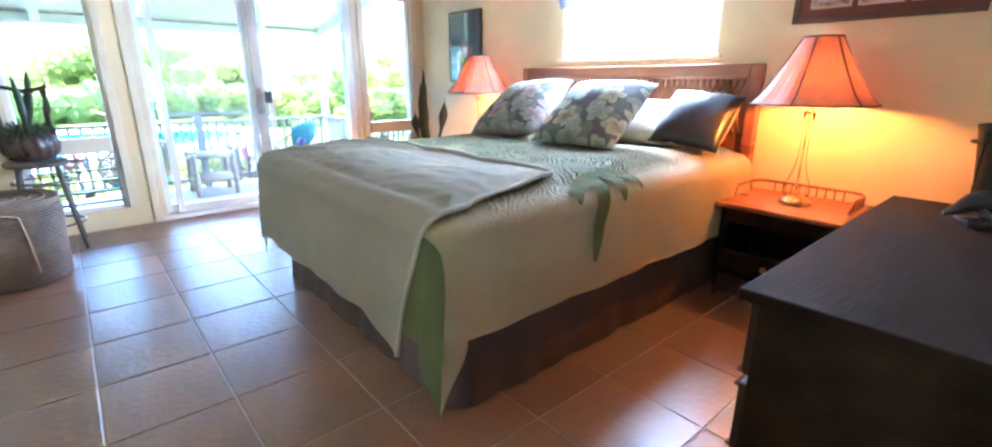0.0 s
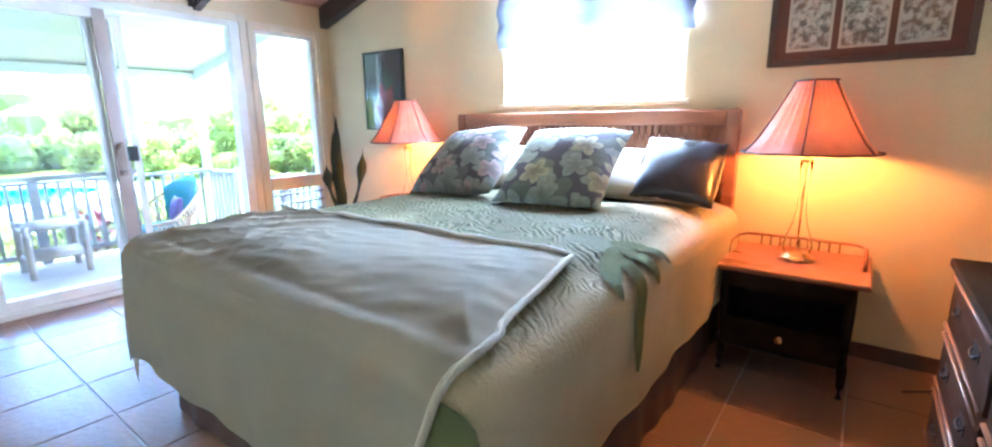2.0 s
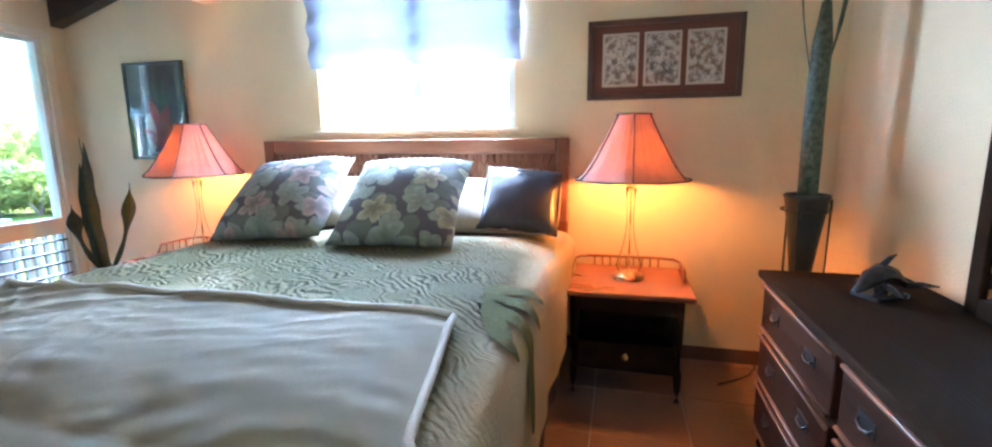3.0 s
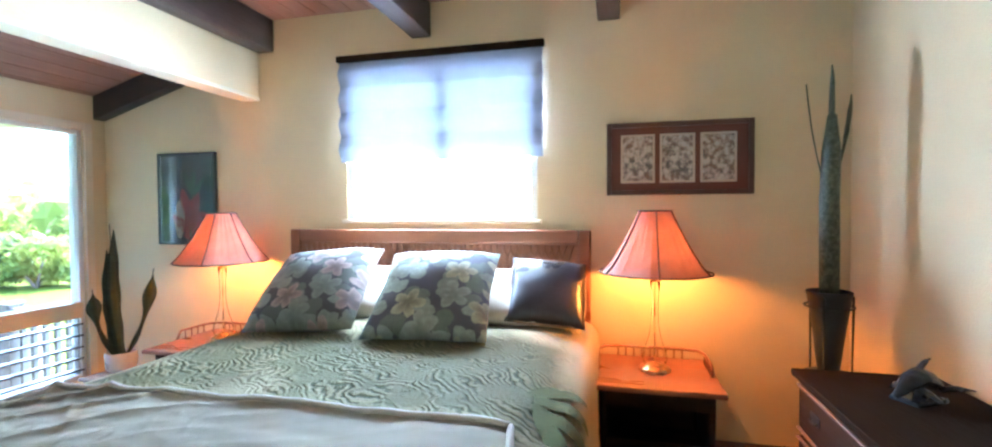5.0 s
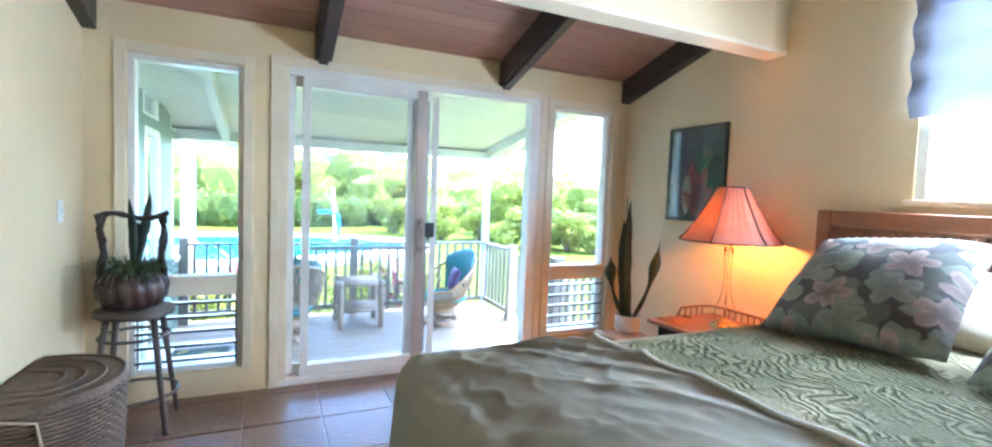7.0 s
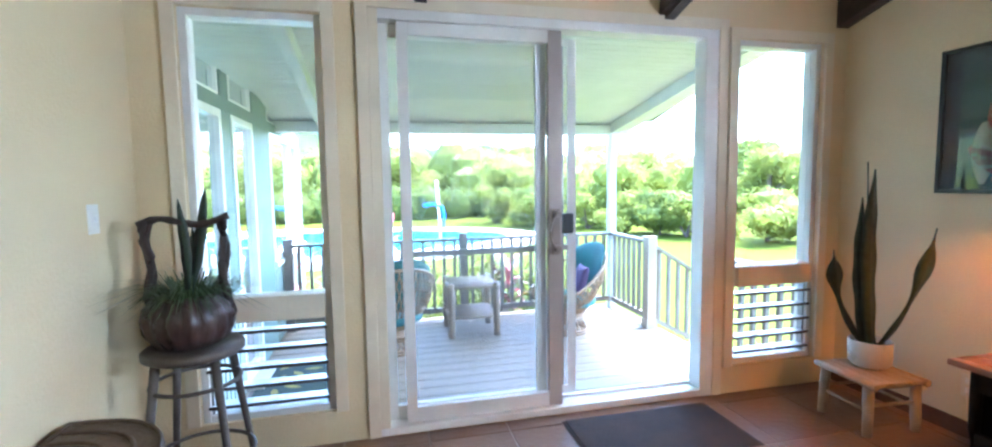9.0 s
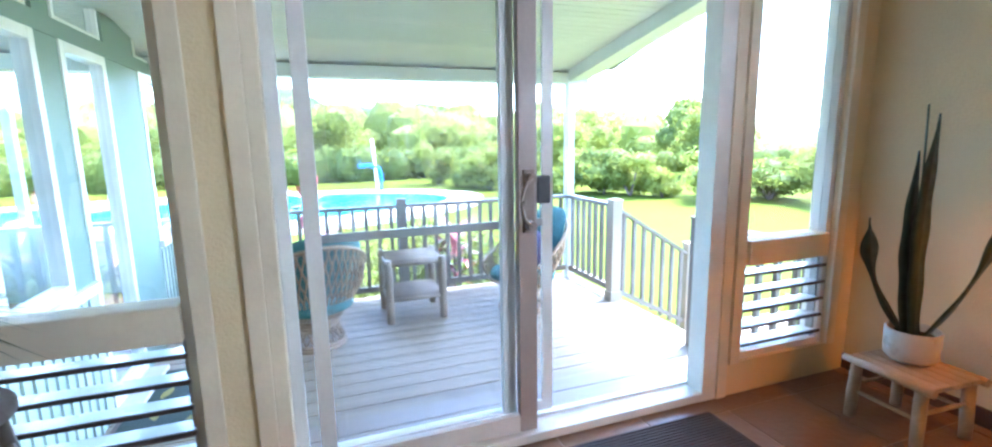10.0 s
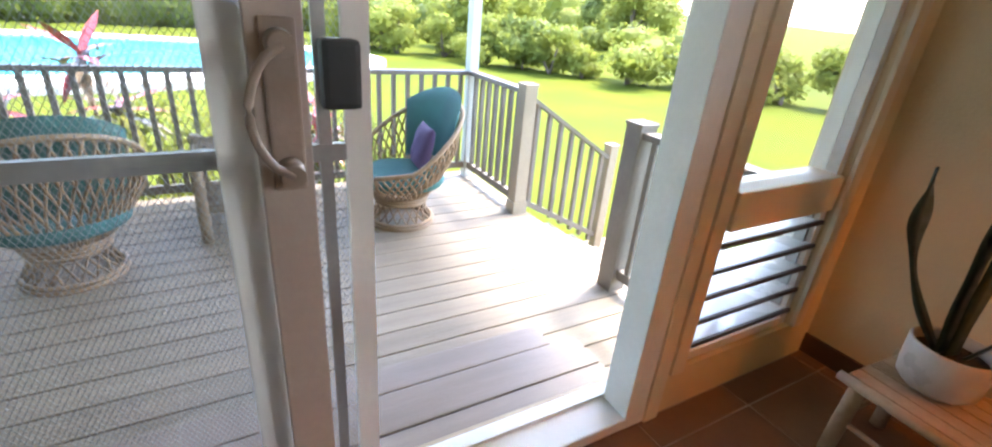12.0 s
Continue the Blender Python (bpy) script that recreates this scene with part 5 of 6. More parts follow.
# doormat
dm = thing("doormat", "dark brown ribbed doormat on the tiles before the door", "doormat", (2.63, 5.53, 0.0))
solid("backing", (-0.45, 0.45, -0.24, 0.24, 0.001, 0.006), M_MAT, dm, bevel=0.002)
for k in range(26):
    y = -0.226 + k * 0.018
    solid("rib", (-0.43, 0.43, y, y + 0.011, 0.006, 0.013), M_MAT, dm)
# ---- porch ----
DZ = -0.355
GZ = -1.0
DECK_X0, DECK_X1, DECK_Y1 = 0.105, 4.26, 9.34


def porch(y):
    """Height of the porch ceiling at y."""
    return 2.62 - 0.17 * (y - 6.0)


deck = structure("deck", (DECK_X0, DECK_X1 - 0.03, 6.012, DECK_Y1 - 0.03, DZ - 0.22, DZ - 0.03), M_RAIL, "grey-brown timber deck outside the sliding door", "deck")
# step before the door
stp = thing("door_step", "worn brown-painted three-board wooden step below the sliding door", "step", (0, 0, 0))
for y0, y1, x1 in ((6.015, 6.302, 3.43), (6.311, 6.497, 3.43), (6.501, 6.645, 3.30)):
    solid("step_board", (1.25, x1, y0, y1, -0.205, -0.170), M_STEP, stp, bevel=0.005)
for x in (1.30, 2.3, 3.20):
    solid("step_riser", (x, x + 0.04, 6.03, 6.62, DZ, -0.205), M_RAIL, stp)


# railing
def baluster_row(parent, xa, ya, xb, yb, n, za, zb, drop=0.0):
    """Upright bars between two ends; drop slopes the row down towards its second end."""
    for k in range(n):
        q = (k + 0.5) / n
        x, y, dz = xa + (xb - xa) * q, ya + (yb - ya) * q, -drop * q
        solid("baluster", (x - 0.017, x + 0.017, y - 0.017, y + 0.017, za + dz, zb + dz), M_RAIL, parent)


def rail_bar(parent, name, a, b, w, hgt, material):
    bm = bmesh.new()
    a, b = Vector(a), Vector(b)
    d = b - a
    side = Vector((-d.y, d.x, 0)).normalized() * w / 2
    up = Vector((0, 0, hgt))
    va = [bm.verts.new(p_) for p_ in (a - side, a + side, a + side + up, a - side + up)]
    vb = [bm.verts.new(p_) for p_ in (b - side, b + side, b + side + up, b - side + up)]
    bm.faces.new(va[::-1])
    bm.faces.new(vb)
    for k in range(4):
        bm.faces.new((va[k], va[(k + 1) % 4], vb[(k + 1) % 4], vb[k]))
    return part(name, bm, material, parent)


def newel(parent, x, y, z0, z1, r, material):
    bm = bmesh.new()
    box(bm, x - r, x + r, y - r, y + r, z0, z1 - 0.02, 0.004)
    box(bm, x - r - 0.006, x + r + 0.006, y - r - 0.006, y + r + 0.006, z1 - 0.02, z1, 0.004)
    return part("post", bm, material, parent)


RT = 0.655
fence = thing("deck_railing", "brown painted timber railing along the deck front", "railing")
fx = [0.17, 2.20, 4.20]
for x in fx[:2]:
    newel(fence, x, 9.25, DZ - 0.03, RT + 0.065, 0.05, M_RAIL)
for xa, xb in zip(fx, fx[1:]):
    rail_bar(fence, "top_rail", (xa + 0.05, 9.25, RT - 0.035), (xb - 0.045, 9.25, RT - 0.035), 0.085, 0.035, M_RAIL)
    rail_bar(fence, "lower_rail", (xa + 0.05, 9.25, DZ + 0.09), (xb - 0.045, 9.25, DZ + 0.09), 0.045, 0.06, M_RAIL)
    baluster_row(fence, xa + 0.05, 9.25, xb - 0.045, 9.25, round((xb - xa) / 0.135), DZ + 0.15, RT - 0.035)
side = thing("side_railing", "tan-brown timber railing on the deck's side", "railing")
rail_bar(side, "top_rail", (4.20, 9.205, RT - 0.035), (4.20, 8.33, RT - 0.035), 0.085, 0.035, M_RAIL)
rail_bar(side, "lower_rail", (4.20, 9.205, DZ + 0.09), (4.20, 8.33, DZ + 0.09), 0.045, 0.06, M_RAIL)
baluster_row(side, 4.20, 9.205, 4.20, 8.33, 7, DZ + 0.15, RT - 0.035)
newel(side, 4.20, 8.28, DZ - 0.03, RT + 0.045, 0.055, M_TANPOST)
solid("post_shoe", (4.135, 4.265, 8.215, 8.345, DZ - 0.02, DZ + 0.10), M_TANPOST, side, bevel=0.004)
near = thing("side_railing", "dark brown timber railing beside the deck stair", "railing")
newel(near, 4.15, 7.02, DZ - 0.03, RT + 0.045, 0.06, M_RAIL)
newel(near, 4.15, 6.10, DZ - 0.03, RT + 0.045, 0.045, M_RAIL)
rail_bar(near, "top_rail", (4.15, 6.96, RT - 0.035), (4.15, 6.145, RT - 0.035), 0.085, 0.035, M_RAIL)
rail_bar(near, "lower_rail", (4.15, 6.96, DZ + 0.09), (4.15, 6.145, DZ + 0.09), 0.045, 0.06, M_RAIL)
baluster_row(near, 4.15, 6.96, 4.15, 6.145, 6, DZ + 0.15, RT - 0.035)
# stair down to the lawn
stair = thing("deck_stair", "short timber stair from the deck to the lawn", "stairs")
for k in range(3):
    x0, z = 4.27 + 0.29 * k, DZ - 0.16 * (k + 1)
    solid("tread", (x0, x0 + 0.30, 7.02, 8.28, z - 0.035, z), M_DECK, stair, bevel=0.004)
    solid("riser", (x0, x0 + 0.02, 7.03, 8.27, z, z + 0.125), M_DECK, stair)
for y in (7.06, 8.20):
    rail_bar(stair, "stringer", (4.25, y, DZ - 0.42), (5.15, y, DZ - 0.42 - 0.38), 0.04, 0.16, M_RAIL)
hand = thing("stair_railing", "tan timber handrail sloping down beside the stair", "railing")
DROP = 0.53
rail_bar(hand, "top_rail", (4.255, 8.28, RT - 0.09), (5.12, 8.28, RT - 0.09 - DROP), 0.07, 0.035, M_RAIL)
rail_bar(hand, "lower_rail", (4.255, 8.28, DZ + 0.06), (5.12, 8.28, DZ + 0.06 - DROP + 0.08), 0.045, 0.05, M_RAIL)
baluster_row(hand, 4.255, 8.28, 5.12, 8.28, 7, DZ + 0.08, RT - 0.08, DROP)
newel(hand, 5.16, 8.28, GZ, 0.17, 0.045, M_TANPOST)

# porch roof: boarded ceiling, fascia, posts
bm = bmesh.new()
y = 6.015
while y < 9.55:
    y2 = min(y + 0.088, 9.56)
    vs = box(bm, -2.6, 4.62, y, y2 - 0.008, 0, 0.018)
    for v in vs:
        v.co.z += porch(v.co.y)
    y = y2
vs = box(bm, -2.6, 4.62, 6.015, 9.56, 0.018, 0.03)
for v in vs:
    v.co.z += porch(v.co.y)
tagged(part("ceiling_porch", bm, M_LANAI), "pale green tongue-and-groove porch ceiling", "ceiling", kind="structure")
structure("fascia", (0.11, 4.64, 9.56, 9.60, 1.955, 2.16), M_LANAI, "pale green fascia board along the porch roof", "fascia")
structure("porch_beam", (-2.6, 4.26, 9.19, 9.31, 1.93, 2.05), M_LANAI, "pale green beam carrying the porch roof", "beam", 0.006)
for x in (0.62, 4.20):
    bm = bmesh.new()
    vs = box(bm, x - 0.045, x + 0.045, 6.02, 9.19, -0.13, 0)
    for v in vs:
        v.co.z += porch(v.co.y)
    tagged(part("porch_rafter", bm, M_LANAI), "pale green porch rafter", "rafter", "porch rafters")
tagged(solid("porch_post", (4.155, 4.245, 9.205, 9.295, DZ - 0.03, 1.93), M_LANAI, bevel=0.006), "pale green porch corner post", "post", "porch posts")
# unseen roof, added with an eave that keeps sun off the bed window
bm = bmesh.new()
for (ya, za), (yb, zb) in (((-2.7, 3.45), (4.43, 3.45)), ((4.43, 3.45), (9.60, 2.20))):
    vs = [bm.verts.new(p_) for p_ in ((-2.7, ya, za), (5.0, ya, za), (5.0, yb, zb), (-2.7, yb, zb), (-2.7, ya, za - 0.05), (5.0, ya, za - 0.05), (5.0, yb, zb - 0.05), (-2.7, yb, zb - 0.05))]
    for f in ((0, 1, 2, 3), (7, 6, 5, 4), (0, 4, 5, 1), (1, 5, 6, 2), (2, 6, 7, 3), (3, 7, 4, 0)):
        bm.faces.new([vs[i] for i in f])
tagged(part("roof", bm, M_ROOF), "unseen grey roof over house and porch, eave shading bed window", "roof", kind="structure")

# ---- glazed wing beside the deck ----
wing = thing("house_wing", "pale green glazed wing of the house beside the deck", "house wing")
WY0, WY1, WX = 6.02, 10.80, 0.10
# sage green of posts and beam, darkened in colour for the porch shade
M_WINGPOST = surface("shaded_sage_post_paint", (0.20, 0.27, 0.225), (0.15, 0.21, 0.175), 0.6, 3, 40, 0.1)
for ya, yb, n in ((WY0, 7.56, 16), (8.86, WY1, 20)):
    solid("lower_wall", (WX - 0.10, WX, ya, yb, DZ - 0.03, 0.46), M_SIDING, wing)
    for k in range(n):
        y0 = ya + 0.02 + k * 0.093
        solid("batten", (WX, WX + 0.012, y0, y0 + 0.022, DZ - 0.02, 0.44), M_SIDING, wing)
    solid("sill", (WX - 0.12, WX + 0.04, ya, yb, 0.46, 0.52), M_WHITE, wing, bevel=0.006)
solid("lower_wall", (-2.5, WX - 0.10, WY1 - 0.10, WY1, DZ - 0.03, 0.46), M_SIDING, wing)
for y0, y1, z0 in ((WY0, 6.40, 0.52), (7.30, 7.56, 0.52), (8.20, 8.86, DZ - 0.03), (10.55, WY1, 0.52)):
    solid("corner_post", (WX - 0.09, WX + 0.004, y0, y1, z0, 1.90), M_WINGPOST, wing)
    solid("upper_post", (WX - 0.09, WX + 0.004, y0 + 0.04, y1 - 0.04, 2.00, 2.20), M_WINGPOST, wing)
solid("head_beam", (WX - 0.10, WX + 0.010, WY0, WY1, 1.90, 2.00), M_WINGPOST, wing)
solid("door_threshold", (WX - 0.10, WX + 0.14, 7.56, 8.20, DZ, DZ + 0.035), M_COPING, wing, "pale worn door threshold", bevel=0.008)
for nm, y0, y1, z0, mid in (("window", 6.40, 7.30, 0.52, 6.66), ("glazed_door", 7.56, 8.20, DZ + 0.035, 0), ("window", 8.86, 10.55, 0.52, 9.98)):
    bm = bmesh.new()
    bars = [(y0, y0 + 0.06, z0, 1.90), (y1 - 0.06, y1, z0, 1.90), (y0 + 0.06, y1 - 0.06, 1.84, 1.90), (y0 + 0.06, y1 - 0.06, z0, z0 + 0.06)]
    if mid:
        bars.append((mid - 0.04, mid + 0.04, z0 + 0.06, 1.84))
    for d in bars:
        box(bm, WX - 0.07, WX + 0.012, d[0], d[1], d[2], d[3], 0.004)
    fr_ = part(nm, bm, M_WHITE, wing)
    for ya, yb in (((y0 + 0.06, mid - 0.04), (mid + 0.04, y1 - 0.06)) if mid else ((y0 + 0.06, y1 - 0.06),)):
        solid("pane", (WX - 0.03, WX - 0.026, ya, yb, z0 + 0.06, 1.84), M_GLASS, fr_).visible_shadow = False
    bm = bmesh.new()
    for d in ((y0, y0 + 0.03, 2.00, 2.20), (y1 - 0.03, y1, 2.00, 2.20), (y0 + 0.03, y1 - 0.03, 2.00, 2.025)):
        box(bm, WX - 0.06, WX, d[0], d[1], d[2], d[3])
    tr_ = part("transom", bm, M_WHITE, wing, "white transom frame under the porch ceiling")
    solid("transom_pane", (WX - 0.03, WX - 0.026, y0 + 0.03, y1 - 0.03, 2.025, 2.20), M_GLASS, tr_).visible_shadow = False
for x0 in (-2.5, -1.66, -0.82):
    solid("end_post", (x0, x0 + 0.08, WY1 - 0.09, WY1, 0.46, 2.20), M_SIDING, wing)
solid("end_head", (-2.5, WX - 0.10, WY1 - 0.09, WY1, 1.95, 2.22), M_SIDING, wing)
solid("side_wall", (-2.6, -2.5, WY0, WY1, DZ - 0.03, 0.46), M_SIDING, wing)
solid("back_wall", (-2.5, -0.02, 6.012, 6.03, DZ - 0.03, 2.55), M_SIDING, wing)
solid("wing_roof", (-2.7, 0.35, 9.62, 11.0, 2.17, 2.24), M_ROOF, wing)
solid("wing_floor", (-2.5, WX - 0.1, 6.03, WY1 - 0.1, DZ - 0.2, DZ), M_TILE, wing)

# mat on the deck
mt = thing("deck_mat", "dark green mat with ochre leaf motif on the deck", "mat", (0.44, 7.62, DZ))
solid("mat_body", (-0.27, 0.31, -0.47, 0.50, 0.001, 0.012), M_DARKMAT, mt, bevel=0.003)
solid("mat_border", (-0.30, 0.34, -0.50, 0.53, 0.0, 0.006), M_BASE, mt, bevel=0.002)
for k in range(9):
    a, x, y = 0.9 * k, 0.02 + 0.14 * math.sin(k * 2.1), -0.36 + 0.095 * k
    bm = bmesh.new()
    n = 8
    rows = []
    for i in range(n + 1):
        q = i / n
        w = 0.03 * math.sin(math.pi * (0.05 + 0.9 * q))
        px, py = x + 0.16 * (q - 0.5) * math.cos(a), y + 0.16 * (q - 0.5) * math.sin(a)
        rows.append((bm.verts.new((px - w * math.sin(a), py + w * math.cos(a), 0.0135 + 0.0004 * k)), bm.verts.new((px + w * math.sin(a), py - w * math.cos(a), 0.0135 + 0.0004 * k))))
    for r0, r1 in zip(rows, rows[1:]):
        bm.faces.new((r0[0], r0[1], r1[1], r1[0]))
    part("leaf_motif", bm, M_YELLOW, mt)


# ---- rattan armchairs ----
def rattan_chair(loc, rz, label):
    """A barrel-shaped rattan chair that faces +x."""
    ch = thing("rattan_armchair", label, "armchair", loc, rz, "deck armchairs")

    def rim(a):
        # a: angle from the front, height of the rim rises to the back
        k = (1 - math.cos(a)) / 2
        return 0.43 + 0.08 * math.sin(a) ** 2 + 0.46 * max(0.0, k - 0.35) ** 1.2 / 0.65 ** 1.2

    def body(a, q):
        zt = rim(a)
        z = 0.24 + (zt - 0.24) * q
        k = (1 - math.cos(a)) / 2
        r = 0.20 + 0.15 * min(1.0, q * 1.6) ** 0.7 + 0.04 * q + 0.05 * k * q
        return Vector((r * math.cos(a), r * 1.02 * math.sin(a), z))
    # base drum
    for z, r in ((0.014, 0.235), (0.045, 0.235), (0.185, 0.185), (0.215, 0.195), (0.242, 0.205)):
        bm = bmesh.new()
        tube(bm, [(r * math.cos(2 * math.pi * k / 32), r * math.sin(2 * math.pi * k / 32), z) for k in range(32)], 0.015, 7, closed=True)
        part("base_ring", bm, M_RATTAN, ch)
    for k in range(20):
        for s in (1, -1):
            a0 = 2 * math.pi * k / 20
            a1 = a0 + s * 0.36
            bm = bmesh.new()
            tube(bm, [(0.228 * math.cos(a0), 0.228 * math.sin(a0), 0.05), (0.190 * math.cos((a0 + a1) / 2), 0.190 * math.sin((a0 + a1) / 2), 0.115), (0.185 * math.cos(a1), 0.185 * math.sin(a1), 0.18)], 0.0065, 5)
            part("base_strut", bm, M_RATTAN, ch)
    # lattice shell, open at the front
    front = 0.62
    for k in range(40):
        for s in (1, -1):
            a0 = front + (2 * math.pi - 2 * front) * k / 39
            pts = []
            for i in range(9):
                q = i / 8
                a = a0 + s * 0.42 * q
                if not (front - 0.02 <= a <= 2 * math.pi - front + 0.02):
                    break
                pts.append(body(a, q))
            if len(pts) > 2:
                bm = bmesh.new()
                tube(bm, pts, 0.0078, 5)
                part("lattice_cane", bm, M_RATTAN, ch)
    bm = bmesh.new()
    rimpts = [body(front + (2 * math.pi - 2 * front) * i / 40, 1.0) for i in range(41)]
    tube(bm, rimpts, 0.017, 8)
    part("rim", bm, M_RATTAN, ch)
    for a in (front, 2 * math.pi - front):
        bm = bmesh.new()
        tube(bm, [body(a, q / 6) for q in range(7)], 0.014, 7)
        part("arm_post", bm, M_RATTAN, ch)
    bm = bmesh.new()
    tube(bm, [(0.33 * math.cos(-front + 2 * front * i / 12), 0.33 * math.sin(-front + 2 * front * i / 12), 0.33) for i in range(13)], 0.016, 7)
    part("seat_rail", bm, M_RATTAN, ch)
    bm = bmesh.new()
    lathe(bm, [(0.0, 0.31), (0.27, 0.31), (0.315, 0.33), (0.325, 0.365), (0.31, 0.40), (0.25, 0.42), (0.0, 0.43)], cap0=False, cap1=False, seg=36)
    part("seat_cushion", bm, M_TEAL, ch, "teal seat cushion")
    bm = bmesh.new()
    rows = []
    for j in range(9):
        v = j / 8
        row = []
        for i in range(21):
            a = math.pi + (i / 20 - 0.5) * 1.9
            p_ = body(a, 0.35 + 0.80 * v)
            row.append((p_, math.sin(math.pi * v) ** 0.5 * math.sin(math.pi * i / 20) ** 0.5))
        rows.append(row)
    inner = [[bm.verts.new((p_.x * (1 - 0.06 - 0.26 * k), p_.y * (1 - 0.06 - 0.22 * k), p_.z + 0.02 * k)) for p_, k in row] for row in rows]
    outer = [[bm.verts.new((p_.x * 0.94, p_.y * 0.94, p_.z)) for p_, k in row] for row in rows]
    for j in range(8):
        for i in range(20):
            bm.faces.new((inner[j][i], inner[j][i + 1], inner[j + 1][i + 1], inner[j + 1][i])).smooth = True
            bm.faces.new((outer[j][i], outer[j + 1][i], outer[j + 1][i + 1], outer[j][i + 1])).smooth = True
    for i in range(20):
        bm.faces.new((inner[8][i], inner[8][i + 1], outer[8][i + 1], outer[8][i]))
    part("back_cushion", bm, M_TEAL, ch, "teal back cushion")
    return ch


rattan_chair((3.24, 8.42, DZ), 190, "honey rattan barrel armchair with teal cushions, purple pillow")
rattan_chair((1.29, 8.28, DZ), 105, "honey rattan barrel armchair with teal cushions near a table")
pillow("scatter_cushion", M_PURPLE, "small purple scatter cushion in the rattan armchair", (3.36, 8.30, DZ + 0.61), (0.30, 0.32), (105, 0, 84), 0.06)

# ---- bamboo side table ----
tb = thing("side_table", "bamboo side table with slatted top and lower shelf", "table", (2.19, 8.72, DZ))
for x in (-0.25, 0.25):
    for y in (-0.24, 0.24):
        bm = bmesh.new()
        tube(bm, [(x, y, 0), (x, y, 0.13), (x, y, 0.14), (x, y, 0.34), (x, y, 0.35), (x, y, 0.60)], [0.036, 0.034, 0.039, 0.034, 0.039, 0.035], 10)
        part("leg", bm, M_SHADECANE, tb)
for z, nm in ((0.575, "top_slat"), (0.24, "shelf_slat")):
    for k in range(12):
        y = -0.215 + k * 0.039
        bm = bmesh.new()
        rod(bm, (-0.25, y, z), (0.25, y, z), 0.017, seg=7)
        part(nm, bm, M_SHADECANE, tb)
    for y in (-0.24, 0.24):
        bm = bmesh.new()
        rod(bm, (-0.29, y, z - 0.02), (0.29, y, z - 0.02), 0.022, seg=8)
        part("crossbar", bm, M_SHADECANE, tb)
    for x in (-0.25, 0.25):
        bm = bmesh.new()
        rod(bm, (x, -0.28, z - 0.045), (x, 0.28, z - 0.045), 0.02, seg=8)
        part("crossbar", bm, M_SHADECANE, tb)

# ---- garden ----
bm = bmesh.new()


def land(x, y):
    swell = 0.25 * noise.noise((x * 0.03, y * 0.03, 0)) * min(1.0, max(0.0, (y - 14) / 20))
    return GZ + swell + max(0.0, (y - 45) * 0.012)


xs = [-900, -300, -120, -60, -35, -20, -12, -8, -4, 0, 4, 8, 12, 16, 24, 36, 60, 120, 300, 900]
ys = [-300, -60, -20, -6, 4, 9, 12, 15, 18, 21, 24, 27, 30, 34, 40, 50, 70, 110, 200, 500, 1500]
gv = [[bm.verts.new((x, y, land(x, y))) for y in ys] for x in xs]
for i in range(len(xs) - 1):
    for j in range(len(ys) - 1):
        bm.faces.new((gv[i][j], gv[i + 1][j], gv[i + 1][j + 1], gv[i][j + 1])).smooth = True
tagged(part("ground", bm, M_GRASS), "bright green mown lawn reaching to the hills", "lawn", kind="structure")


def pool_edge(k, n, grow):
    a = 2 * math.pi * k / n
    x, y = (9.2 + grow) * math.cos(a), (4.2 + grow) * math.sin(a)
    return (-3.0 + x, 22.6 + y + 0.10 * x * math.cos(a) * 0.3, 0)


bm = bmesh.new()
ring = [pool_edge(k, 64, 0.0) for k in range(64)]
bm.faces.new([bm.verts.new((p_[0], p_[1], GZ + 0.13)) for p_ in ring])
tagged(part("pool_water", bm, M_WATER), "turquoise swimming pool water", "pool", kind="structure")
bm = bmesh.new()
inn = [bm.verts.new((p_[0], p_[1], GZ + 0.17)) for p_ in ring]
out = [bm.verts.new((p_[0], p_[1], GZ + 0.17)) for p_ in [pool_edge(k, 64, 1.3) for k in range(64)]]
inl = [bm.verts.new((p_[0], p_[1], GZ - 0.4)) for p_ in ring]
oul = [bm.verts.new((p_[0], p_[1], GZ - 0.6)) for p_ in [pool_edge(k, 64, 1.32) for k in range(64)]]
for k in range(64):
    j = (k + 1) % 64
    bm.faces.new((inn[k], inn[j], out[j], out[k]))
    bm.faces.new((inl[k], inl[j], inn[j], inn[k]))
    bm.faces.new((out[k], out[j], oul[j], oul[k]))
tagged(part("pavement", bm, M_COPING), "pale paved surround of the pool", "paving", kind="structure")
sl_ = thing("pool_slide", "white pole with blue curved hose by the pool", "pool fitting", (3.9, 26.6, GZ + 0.17))
bm = bmesh.new()
rod(bm, (0, 0, 0), (-0.15, 0, 2.3), 0.07, 0.06, 10)
part("pole", bm, M_WHITE, sl_)
bm = bmesh.new()
tube(bm, [(0.15, 0, 0.0), (0.2, 0, 0.5), (0.1, 0, 1.0), (-0.3, 0, 1.15), (-0.8, 0, 1.1)], 0.09, 8)
part("hose", bm, M_BLUE, sl_)


